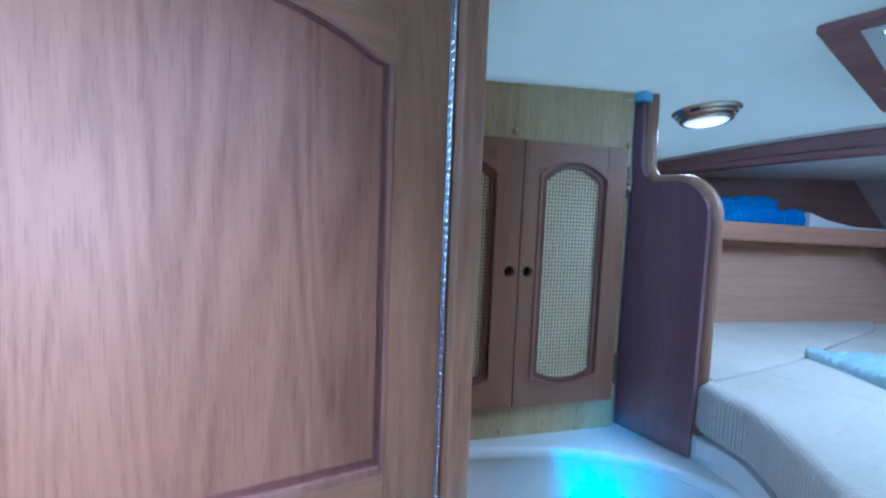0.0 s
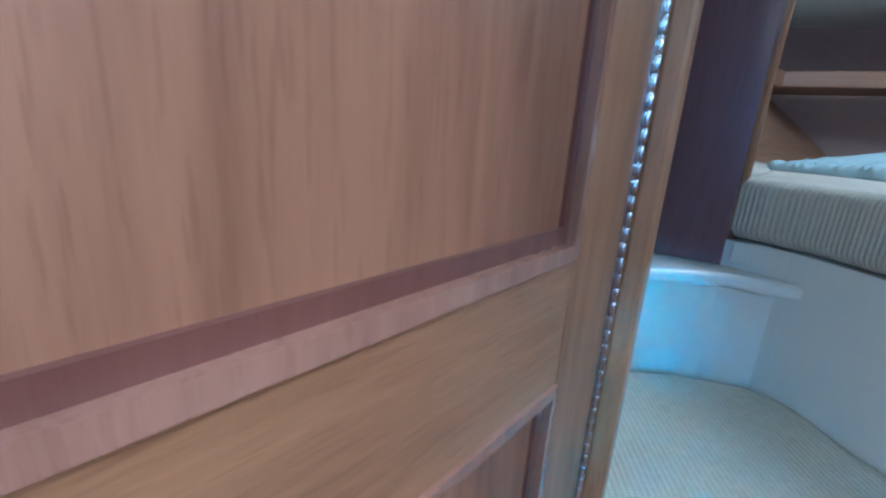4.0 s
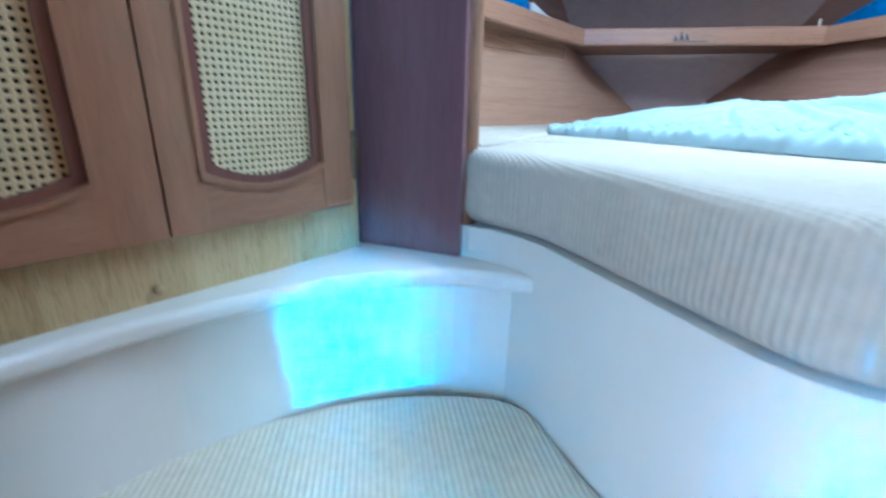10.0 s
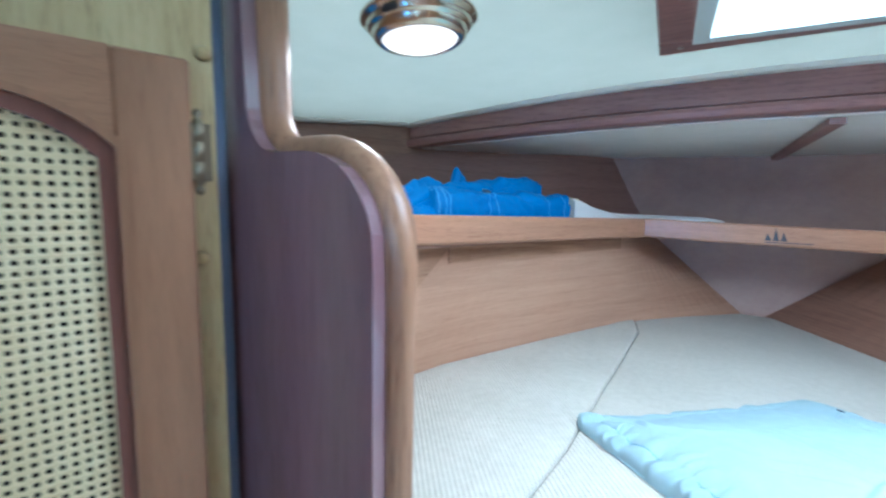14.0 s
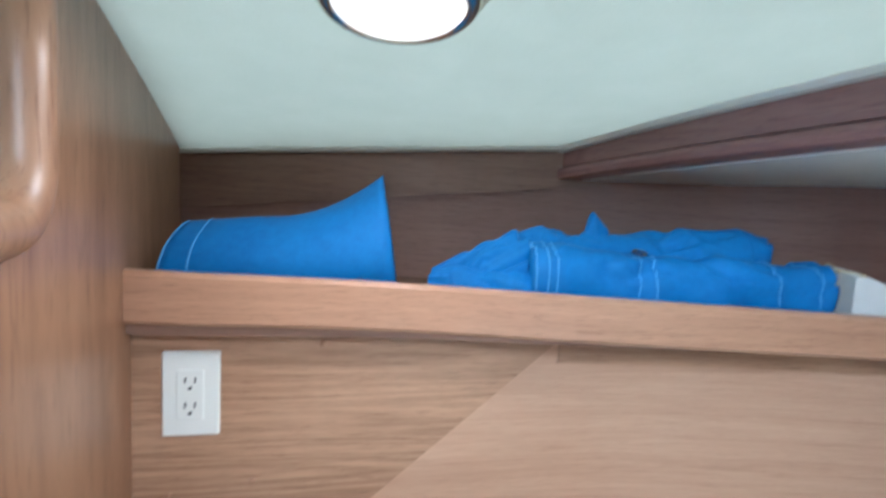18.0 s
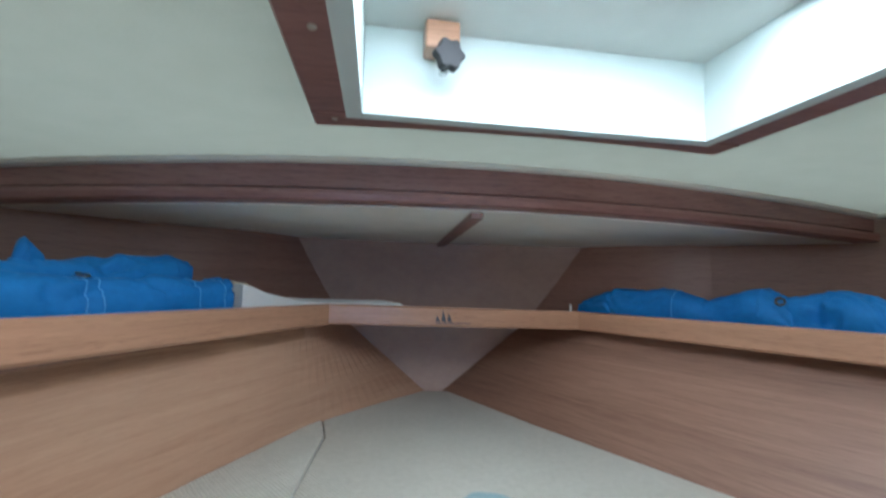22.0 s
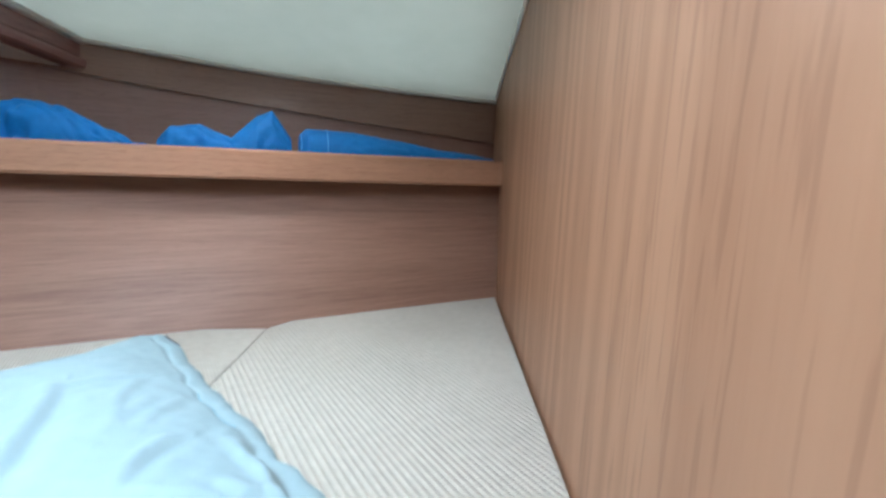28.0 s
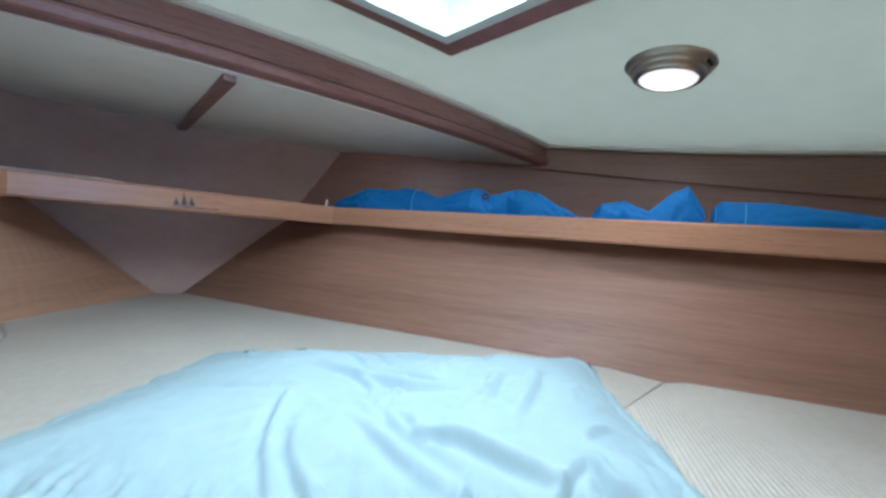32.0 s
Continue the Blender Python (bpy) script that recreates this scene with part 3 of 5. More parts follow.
structure(part("entrance_jamb_port", box(-0.642, 0.2085, 0.20, -0.622, 0.252, 1.80, 0.004, 2), M_STILE), "narrow wooden door jamb", "door frame")
structure(part("bulkhead_port", box(-1.75, 0.2155, -0.12, -0.6425, 0.2505, 1.80), M_DOOR), "teak bulkhead between saloon and forward cabin", "wall")
structure(part("bulkhead_head", box(0.031, 0.10, -0.12, 1.75, 0.14, 1.86), M_DOOR), "teak bulkhead of the closed compartment", "wall")
structure(part("bulkhead_top", box(-0.62, 0.16, 1.76, 0.0, 0.20, 1.87), M_DOOR), "teak header over the entrance", "wall")

# partition with its cut-out, seen from both faces
PX = Vector((-0.527, 0.858, 0))
PD = (Vector((-0.734, 0.876, 0)) - PX).normalized()


def partition_outline():
    pts = [(0.0, 0.872), (0.0, 1.40)]
    for k in range(1, 9):
        a = math.pi / 2 * k / 8
        pts.append((0.085 - 0.085 * math.cos(a), 1.415 + 0.088 * math.sin(a)))
    pts.append((0.125, 1.503))
    for k in range(1, 8):
        a = math.pi / 2 * k / 8
        pts.append((0.125 + 0.042 * math.sin(a), 1.503 + 0.055 * (1 - math.cos(a))))
    pts += [(0.168, 1.60), (0.172, 1.735), (0.6, 1.72), (0.98, 1.64), (0.98, 1.40), (0.58, 1.36), (0.58, 0.872)]
    return pts


def upright(points, thick, origin, along, r=0.0, seg=2):
    """An outline standing on end: first number along a direction, second height."""
    side = Vector((0, 0, 1)).cross(along)
    bm = prism([(a, b) for a, b in points], 0, thick, r, seg)
    m = Matrix(((along.x, 0, side.x, origin.x), (along.y, 0, side.y, origin.y), (0, 1, 0, 0), (0, 0, 0, 1)))
    bm.transform(m)
    return bm


structure(part("aft_lining_port", upright([(0.0, 0.9), (0.117, 0.9), (0.650, SHELF), (0.0, SHELF)], 0.012, Vector((-0.986, 0.877, 0)), Vector((0.333, 0.943, 0)).normalized()), M_OUTLET), "light grained wood panel carrying the power outlet", "wall")
structure(part("aft_lining_bead", upright([(0.004, 0.9), (0.010, 0.9), (0.010, SHELF - 0.014), (0.014, SHELF - 0.010), (0.64, SHELF - 0.010), (0.648, SHELF - 0.004), (0.004, SHELF - 0.004)], 0.0025, Vector((-0.9836, 0.8762, 0)), Vector((0.333, 0.943, 0)).normalized()), M_FIDDLE), "thin bead round the outlet panel", "trim")
pt = thing("partition", "dark varnished wood partition with a curved cut-out top", "partition", kind="structure")
part("panel_aft", upright(partition_outline(), 0.017, PX, PD), M_DARK, pt, "dark glossy face with blue reflections put into its colour")
part("panel_forward", upright([(a + 0.0, b) for a, b in partition_outline()], 0.017, PX + Vector((0.0, 0.0175, 0)), PD), M_NOSE, pt, "light brown face")
edge = []
for a, z in partition_outline()[:-5]:
    q = PX + PD * (a + 0.002)
    edge.append((q.x + 0.001, q.y + 0.017, z))
part("bullnose", tube(edge, 0.0185, 12), M_NOSE, pt, "rounded golden bullnose edge", True)

# locker front
LO = Vector((-0.941, 0.307, 0))
LD = (Vector((-0.711, 0.832, 0)) - LO).normalized()
LN = Vector((LD.y, -LD.x, 0))


def on_locker(points, depth, base, r=0.0, seg=2):
    """An outline on the locker's face: first number along it, second height; base: how far proud of the face it begins."""
    bm = prism(points, base, base + depth, r, seg)
    o = LO
    bm.transform(Matrix(((LD.x, 0, LN.x, o.x), (LD.y, 0, LN.y, o.y), (0, 1, 0, 0), (0, 0, 0, 1))))
    return bm


structure(part("locker_face", on_locker([(-0.16, 0.86), (0.575, 0.86), (0.575, 1.74), (-0.16, 1.74)], 0.02, -0.021), M_LAMIN), "yellow wood-grain laminate locker front", "wall")
structure(part("locker_corner_piping", tube([(-0.722, 0.842, 0.88), (-0.722, 0.842, 1.3), (-0.722, 0.842, 1.72)], 0.0095, 10), M_VINYL, smooth=True), "dark blue piping in the corner by the partition", "trim")
structure(part("headliner_bead_locker", tube([(-0.99 + 0.27 * i / 8, 0.30 + 0.53 * i / 8, 1.70) for i in range(9)], 0.008, 6), M_TRIM, smooth=True), "cream bead at the top of the locker front", "trim")


def arch(x0, x1, z0, spring, rise, bulge, n=14):
    """Outline with an arched top and a dipped bottom."""
    pts = []
    for k in range(n + 1):
        u = k / n
        pts.append((x0 + (x1 - x0) * u, z0 + bulge * (1 - (2 * u - 1) ** 2) * -1))
    for k in range(n + 1):
        u = 1 - k / n
        pts.append((x0 + (x1 - x0) * u, spring + rise * (1 - abs(2 * u - 1) ** 2.2)))
    return pts


def ring_between(outer, inner, depth):
    bm = bmesh.new()
    n = len(outer)
    a = [bm.verts.new((x, y, 0)) for x, y in outer]
    b = [bm.verts.new((x, y, 0)) for x, y in inner]
    c = [bm.verts.new((x, y, depth)) for x, y in outer]
    d = [bm.verts.new((x, y, depth)) for x, y in inner]
    for i in range(n):
        j = (i + 1) % n
        bm.faces.new((a[i], a[j], b[j], b[i]))
        bm.faces.new((c[i], d[i], d[j], c[j]))
        bm.faces.new((a[i], c[i], c[j], a[j]))
        bm.faces.new((b[i], b[j], d[j], d[i]))
    return bm


def to_locker(bm, base):
    bm.transform(Matrix(((LD.x, 0, LN.x, LO.x + LN.x * base), (LD.y, 0, LN.y, LO.y + LN.y * base), (0, 1, 0, 0), (0, 0, 0, 1))))
    return bm


def circle(cx, cy, r, n=20):
    return [(cx + r * math.cos(2 * math.pi * k / n), cy + r * math.sin(2 * math.pi * k / n)) for k in range(n)]


def disc_hole_board(x0, x1, z0, z1, cx, cz, r, depth):
    """A board with one round hole through it."""
    n = 24
    outer, inner = [], []
    for (ax, az), (bx, bz) in (((x1, cz), (x1, z1)), ((x1, z1), (x0, z1)), ((x0, z1), (x0, z0)), ((x0, z0), (x1, z0)), ((x1, z0), (x1, cz))):
        for k in range(6):
            px, pz = ax + (bx - ax) * k / 6, az + (bz - az) * k / 6
            a = math.atan2(pz - cz, px - cx)
            outer.append((px, pz))
            inner.append((cx + r * math.cos(a), cz + r * math.sin(a)))
    return ring_between(outer, inner, depth)


def locker_door(x0, x1, c0, c1, hole_x, hinge_x):
    z0, z1, b0, spring = 0.955, 1.580, 1.037, 1.490
    d = thing("locker_door", "teak locker door with an arched cane panel and finger hole", "locker door", "locker doors", "", LO)
    made = []
    h = 0.018
    cz = 1.279
    stiles = [(x0, c0 - 0.012), (c1 + 0.012, x1)]
    for s0, s1 in stiles:
        if s0 <= hole_x <= s1:
            made.append(part("stile", to_locker(prism([(s0, z0), (s1, z0), (s1, cz - 0.03), (s0, cz - 0.03)], 0, h), 0.002), M_FRAME))
            made.append(part("stile", to_locker(prism([(s0, cz + 0.03), (s1, cz + 0.03), (s1, z1), (s0, z1)], 0, h), 0.002), M_FRAME))
            bm = disc_hole_board(s0, s1, cz - 0.03, cz + 0.03, hole_x, cz, 0.0125, h)
        else:
            bm = prism([(s0, z0), (s1, z0), (s1, z1), (s0, z1)], 0, h, 0.0025, 1)
        made.append(part("stile", to_locker(bm, 0.002), M_FRAME))
    n = 14
    top = [(c1 + 0.0122, z1), (c0 - 0.0122, z1)] + [(c0 - 0.012 + (c1 - c0 + 0.024) * k / n, spring + 0.011 + 0.036 * (1 - abs(2 * k / n - 1) ** 2.2)) for k in range(n + 1)]
    low = [(c0 - 0.0122, z0), (c1 + 0.0122, z0)] + [(c1 + 0.012 - (c1 - c0 + 0.024) * k / n, b0 - 0.008 - 0.022 * (1 - (2 * k / n - 1) ** 2)) for k in range(n + 1)]
    made.append(part("top_rail", to_locker(prism(top, 0, h, 0), 0.002), M_FRAME_H))
    made.append(part("bottom_rail", to_locker(prism(low, 0, h, 0), 0.002), M_FRAME_H))
    inner = arch(c0, c1, b0, spring, 0.034, 0.020)
    mid = arch(c0 - 0.012, c1 + 0.012, b0 - 0.009, spring + 0.009, 0.037, 0.022)
    outer = arch(c0 - 0.018, c1 + 0.018, b0 - 0.014, spring + 0.014, 0.038, 0.023)
    made.append(part("moulding", to_locker(ring_between(mid, inner, 0.0145), 0.003), M_MOULD, None, "dark inner moulding"))
    made.append(part("moulding", to_locker(ring_between(outer, mid, 0.0215), 0.003), M_FRAME))
    # cane panel: a sheet pierced by rows of holes, joined as one weave
    pitch = 0.0088
    nx, nz = int((c1 - c0) / pitch), int((spring + 0.034 - b0 + 0.02) / pitch)
    bm = bmesh.new()
    vs = {}

    def inside(x, z):
        u = (x - c0) / (c1 - c0)
        if not 0 <= u <= 1:
            return False
        return b0 - 0.020 * (1 - (2 * u - 1) ** 2) <= z <= spring + 0.034 * (1 - abs(2 * u - 1) ** 2.2)

    def vert(x, z):
        key = (round(x, 5), round(z, 5))
        if key not in vs:
            vs[key] = bm.verts.new((x, z, 0))
        return vs[key]
    zb = b0 - 0.022
    hs = pitch * 0.27
    for i in range(nx + 1):
        for j in range(nz + 2):
            cx_, cz_ = c0 + (c1 - c0) * (i + 0.5) / (nx + 1), zb + pitch * (j + 0.5)
            if not (inside(cx_, cz_ - 0.003) or inside(cx_, cz_ + 0.003)):
                continue
            px, pz = (c1 - c0) / (nx + 1) / 2, pitch / 2
            o = [vert(cx_ + sx * px, cz_ + sz * pz) for sx, sz in ((-1, -1), (0, -1), (1, -1), (1, 0), (1, 1), (0, 1), (-1, 1), (-1, 0))]
            q = [bm.verts.new((cx_ + hs * math.cos(a), cz_ + hs * math.sin(a), -0.0006)) for a in [math.radians(v) for v in (225, 270, 315, 0, 45, 90, 135, 180)]]
            for k in range(8):
                bm.faces.new((o[k], o[(k + 1) % 8], q[(k + 1) % 8], q[k]))
    made.append(part("cane_panel", to_locker(bm, 0.009), M_CANE, None, "pale woven cane panel"))
    # Black sheet and disc paint the shade behind the cane and finger hole.
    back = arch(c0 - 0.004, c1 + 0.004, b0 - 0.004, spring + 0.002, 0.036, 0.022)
    made.append(part("backing", to_locker(prism(back, 0, 0.002), 0.0032), M_SHADE, None, "black sheet standing for the shade behind the cane"))
    made.append(part("finger_hole", to_locker(prism(circle(hole_x, cz, 0.0122), 0, 0.002), 0.003), M_SHADE, None, "black disc standing for the shade in the finger hole"))
    made.append(part("hole_rim", to_locker(ring_between(circle(hole_x, cz, 0.0138), circle(hole_x, cz, 0.0122), 0.002), 0.019), M_FRAME))
    for hz in (1.035, 1.500):
        pin = [(0.0005, -0.039), (0.0034, -0.037), (0.0040, -0.0335), (0.0022, -0.030), (0.0045, -0.028), (0.0048, -0.010), (0.0040, -0.009), (0.0048, -0.008), (0.0048, 0.008), (0.0040, 0.009), (0.0048, 0.010), (0.0045, 0.028), (0.0022, 0.030), (0.0040, 0.0335), (0.0034, 0.037), (0.0005, 0.039)]
        made.append(part("hinge", to_locker(lathe(pin, 12, pose(hinge_x, hz, 0.016, -90, 0, 0)), 0.001), M_HINGE, None, "aged brass hinge with ball finials", True))
        made.append(part("hinge_leaf", to_locker(prism([(hinge_x - 0.010, hz - 0.026), (hinge_x + 0.010, hz - 0.026), (hinge_x + 0.010, hz + 0.026), (hinge_x - 0.010, hz + 0.026)], 0, 0.0185, 0.001, 1), 0.001), M_HINGE))
    for o in made:
        o.parent = d
        o.matrix_parent_inverse = Matrix.Translation(-LO)
    return d


locker_door(-0.012, 0.2785, 0.042, 0.203, 0.256, -0.016)
locker_door(0.2815, 0.552, 0.340, 0.484, 0.302, 0.557)
for s, z in ((0.262, 0.888), (0.566, 1.592), (0.02, 0.905), (0.262, 1.60), (0.560, 1.12), (0.558, 1.40)):
    p = LO + LD * s + LN * 0.001
    structure(part("screw_cap", lathe([(0.0001, 0.006), (0.005, 0.005), (0.0075, 0.0)], 14, Matrix.Translation((p.x, p.y, z)) @ Matrix(((LD.x, 0, LN.x, 0), (LD.y, 0, LN.y, 0), (0, 1, 0, 0), (0, 0, 0, 1)))), M_LAMIN, smooth=True), "small wooden screw cap on the locker front", "screw cap")

# moulded gelcoat: ledge, seat well, berth front, step
WALLC = [(-0.955, 0.245, 0), (-0.880, 0.41, 0), (-0.805, 0.555, 0), (-0.69, 0.70, 0), (-0.55, 0.795, 0), (-0.41, 0.813, 0)]
c = smooth_curve(WALLC, 30)
ledge = [(p.x + 0.012, p.y - 0.024) for p in c] + [(-0.385, 0.79), (-0.40, 0.86), (-0.74, 0.90), (-1.06, 0.30)]
structure(part("ledge", prism(ledge, 0.842, 0.871, 0.012, 4), M_GEL), "white gelcoat ledge below the lockers", "ledge")
rows = []
for p in c:
    rows.append([(p.x, p.y + 0.006, 0.05), (p.x, p.y + 0.006, 0.845), (p.x - 0.02, p.y + 0.03, 0.845), (p.x - 0.02, p.y + 0.03, 0.05)])
structure(part("seat_back_moulding", loft(rows, True, True), M_GEL, smooth=False), "white gelcoat wall curving round the seat", "wall")
FRONT = [(-0.56, 0.862), (-0.50, 0.845), (-0.41, 0.800), (-0.29, 0.655), (-0.205, 0.545), (-0.16, 0.512), (-0.10, 0.502), (0.0, 0.507)]
cf = smooth_curve([(x, y, 0) for x, y in FRONT], 36)
front = [(p.x, p.y) for p in cf]
back = [(0.0, 0.56), (-0.06, 0.56), (-0.17, 0.60), (-0.26, 0.70), (-0.40, 0.86), (-0.56, 0.90)]
structure(part("berth_front", prism(front + back, SOLE - 0.01, 0.924), M_GEL), "white gelcoat front of the berth", "berth front")
structure(part("berth_panel_recess", box(-0.515, 0.838, 0.885, -0.452, 0.843, 0.925, 0.002, 1, ), M_GEL), "small moulded recess in the berth front", "trim")
structure(part("berth_base", prism([(-0.04, 0.63), (1.05, 0.63), (0.75, 1.08), (0.43, 1.66), (0.03, 2.44), (-0.06, 2.44), (-0.45, 2.05), (-0.76, 1.5), (-0.88, 1.19), (-1.0, 1.0), (-0.97, 0.93), (-0.55, 0.905)], 0.86, 0.922), M_GEL), "white gelcoat base under the mattress", "berth base")
SB = [(-0.205, 0.56), (-0.227, 0.572), (-0.347, 0.574), (-0.476, 0.584), (-0.592, 0.608), (-0.735, 0.645), (-0.80, 0.70), (-0.68, 0.74), (-0.55, 0.79), (-0.42, 0.805), (-0.29, 0.66)]
structure(part("seat_base", prism(SB, 0.20, 0.535), M_GEL), "white gelcoat seat base", "seat base")
structure(part("seat_recess_back", prism([(-0.640, 0.2745), (-0.737, 0.644), (-0.80, 0.70), (-1.0, 0.62), (-1.0, 0.2745)], 0.20, 0.534), M_GEL_SHADED), "gelcoat recess below the seat, its warm shade put into the beige colour", "wall")
structure(part("seat_side_moulding", prism([(-0.643, 0.2525), (-1.06, 0.2525), (-1.06, 0.274), (-0.643, 0.274)], 0.05, 0.534), M_GEL), "white gelcoat side of the seat well", "wall")
ST = [(-0.262, 0.553), (-0.355, 0.455), (-0.444, 0.363), (-0.50, 0.278), (-0.546, 0.199), (-0.585, 0.11), (-0.612, 0.03), (-0.66, 0.03), (-0.66, 0.20), (-0.98, 0.30), (-0.90, 0.50), (-0.70, 0.66), (-0.33, 0.66)]
structure(part("step", prism(ST, SOLE - 0.14, 0.222, 0.012, 3), M_GEL), "white gelcoat step in front of the seat", "step")

SEATB = [(-0.89, 0.37), (-0.74, 0.30), (-0.66, 0.285), (-0.605, 0.34), (-0.555, 0.40), (-0.465, 0.472), (-0.365, 0.515), (-0.28, 0.548), (-0.225, 0.578), (-0.30, 0.66), (-0.40, 0.785), (-0.55, 0.77), (-0.70, 0.69), (-0.82, 0.565), (-0.905, 0.42)]
structure(part("seat_board", prism(SEATB, 0.5355, 0.547, 0.002, 1), M_GEL), "white gelcoat seat top under the cushion", "seat base")

# floors
structure(part("floor_saloon", box(-1.75, -3.35, SALOON_SOLE - 0.03, 1.75, 0.17, SALOON_SOLE), M_SOLE), "varnished teak saloon sole", "floor")
fl = structure(part("floor_cabin", box(-0.6, 0.085, SALOON_SOLE + 0.001, 0.03, 0.6, SOLE - 0.008), M_HOLLY), "teak and holly cabin sole", "floor")
structure(part("wall_saloon_port", box(-1.75, -3.35, -0.12, -1.70, 0.18, 1.86), M_GEL), "white hull side of the saloon", "wall")
structure(part("wall_saloon_starboard", box(1.70, -3.35, -0.12, 1.75, 0.1, 1.86), M_GEL), "white hull side of the saloon", "wall")
structure(part("wall_saloon_aft", box(-1.75, -3.40, -0.12, 1.75, -3.35, 1.86), M_DOOR), "teak bulkhead at the aft end of the saloon", "wall")
for nm, b in (("bow", (-1.8, 2.74, 0.0, 1.8, 2.78, 1.80)), ("port", (-1.80, 0.19, 0.0, -1.76, 2.74, 1.80)), ("starboard", (1.76, 0.15, 0.0, 1.80, 2.74, 1.80))):
    structure(part("hull_shell_" + nm, box(*b), M_UPPER), "dark outer hull side behind the linings", "wall")
structure(part("deck_forward", box(-1.8, 1.785, 1.80, 1.8, 2.78, 1.83), M_GEL), "white deck over the bow", "deck")

# hatch
hatch = thing("deck_hatch", "opening deck hatch with mahogany trim and pale acrylic lens", "hatch", kind="structure")
for nm, (x0, y0, x1, y1) in dict(a=(-0.355, 1.405, 0.352, 1.465), b=(-0.355, 0.745, 0.352, 0.80), c=(-0.355, 0.80, -0.285, 1.405), d=(0.285, 0.80, 0.352, 1.405)).items():
    bm = box(x0, y0, 0, x1, y1, 0.016, 0.003, 1)
    bmesh.ops.subdivide_edges(bm, edges=[e for e in bm.edges if abs(e.verts[0].co.x - e.verts[1].co.x) > 0.1], cuts=8)
    for v in bm.verts:
        v.co.z += ceiling_z(v.co.x) - 0.017
    part("trim_board", bm, M_BEAM, hatch)
for x0, y0, x1, y1 in ((HX0 - 0.02, HY0 - 0.02, HX0 + 0.004, HY1 + 0.02), (HX1 - 0.004, HY0 - 0.02, HX1 + 0.02, HY1 + 0.02), (HX0 + 0.0045, HY0 - 0.02, HX1 - 0.0045, HY0 + 0.004), (HX0 + 0.0045, HY1 - 0.004, HX1 - 0.0045, HY1 + 0.02)):
    part("coaming", box(x0, y0, 1.727, x1, y1, 1.87), M_COAM, hatch)
LX0, LX1, LY0, LY1 = -0.262, 0.262, 0.965, 1.205
outer = [(HX0 - 0.05, HY0 - 0.05), (HX1 + 0.05, HY0 - 0.05), (HX1 + 0.05, HY1 + 0.05), (HX0 - 0.05, HY1 + 0.05)]
bm = bmesh.new()
o = [bm.verts.new((x, y, 1.86)) for x, y in outer]
i4 = [bm.verts.new((x, y, 1.86)) for x, y in ((LX0, LY0), (LX1, LY0), (LX1, LY1), (LX0, LY1))]
for k in range(4):
    bm.faces.new((o[k], o[(k + 1) % 4], i4[(k + 1) % 4], i4[k]))
bmesh.ops.recalc_face_normals(bm, faces=bm.faces)
bmesh.ops.solidify(bm, geom=bm.faces[:], thickness=-0.025)
part("lid", bm, M_LID, hatch, "grey moulded hatch lid")
part("latch_block", box(-0.195, 1.36, 1.815, -0.145, 1.40, 1.858, 0.004, 2), M_FIDDLE, hatch, "small varnished wooden block")
part("latch_arm", box(-0.175, 1.355, 1.775, -0.163, 1.366, 1.82, 0.002, 1), M_STEEL, hatch, "steel latch arm")
kn = [(0.0205 * (1 + 0.13 * math.cos(6 * a)) * math.cos(a), 0.0205 * (1 + 0.13 * math.cos(6 * a)) * math.sin(a)) for a in [2 * math.pi * k / 36 for k in range(36)]]
part("latch_knob", prism(kn, 0, 0.016, 0.003, 2, m=pose(-0.166, 1.352, 1.797, 90, 0, 15)), M_BLACK, hatch, "black lobed knob")
for x, y in ((-0.322, 1.43), (0.318, 0.775), (-0.322, 1.19), (0.0, 1.435)):
    part("screw", lathe([(0.0001, -0.003), (0.004, -0.002), (0.005, 0.0)], 10, pose(x, y, ceiling_z(x) - 0.0175)), M_PEWTER, hatch)


def dome_lamp(x, y, metal, label):
    d = thing("dome_lamp", label, "ceiling lamp", "dome lamps", "", (x, y, ceiling_z(x)))
    tilt = pose(0, 0, 0, 0, math.degrees(math.atan(0.12 * x)), 0)
    part("rim", lathe([(0.06, 0.004), (0.086, 0.0), (0.087, -0.003), (0.084, -0.006), (0.078, -0.008), (0.0765, -0.010), (0.0765, -0.015), (0.075, -0.017), (0.0705, -0.018), (0.0695, -0.020), (0.069, -0.026), (0.066, -0.030), (0.061, -0.033), (0.057, -0.033), (0.056, -0.029)], 48, tilt), metal, d, "", True)
    part("lens", lathe([(0.0575, -0.029), (0.054, -0.0325), (0.046, -0.036), (0.044, -0.0355), (0.034, -0.039), (0.032, -0.0385), (0.018, -0.0415), (0.016, -0.041), (0.0005, -0.042)], 40, tilt), M_LENS, d, "lit white ribbed lens", True)
    part("switch", box(-0.012, -0.0795, -0.017, 0.012, -0.0735, -0.009, 0.002, 1, tilt), M_BLACK, d, "small dark switch")
    return d


dome_lamp(*AXIS_LAMPS[0], M_BRASS, "polished brass dome lamp lit on the headliner")
dome_lamp(*AXIS_LAMPS[1], M_PEWTER, "dull nickel dome lamp lit on the headliner")

structure(part("corner_trim", box(-0.742, 0.835, 1.700, -0.688, 0.900, 1.738, 0.004, 2), M_SKYTRIM), "pale blue plastic corner piece above the partition", "trim")

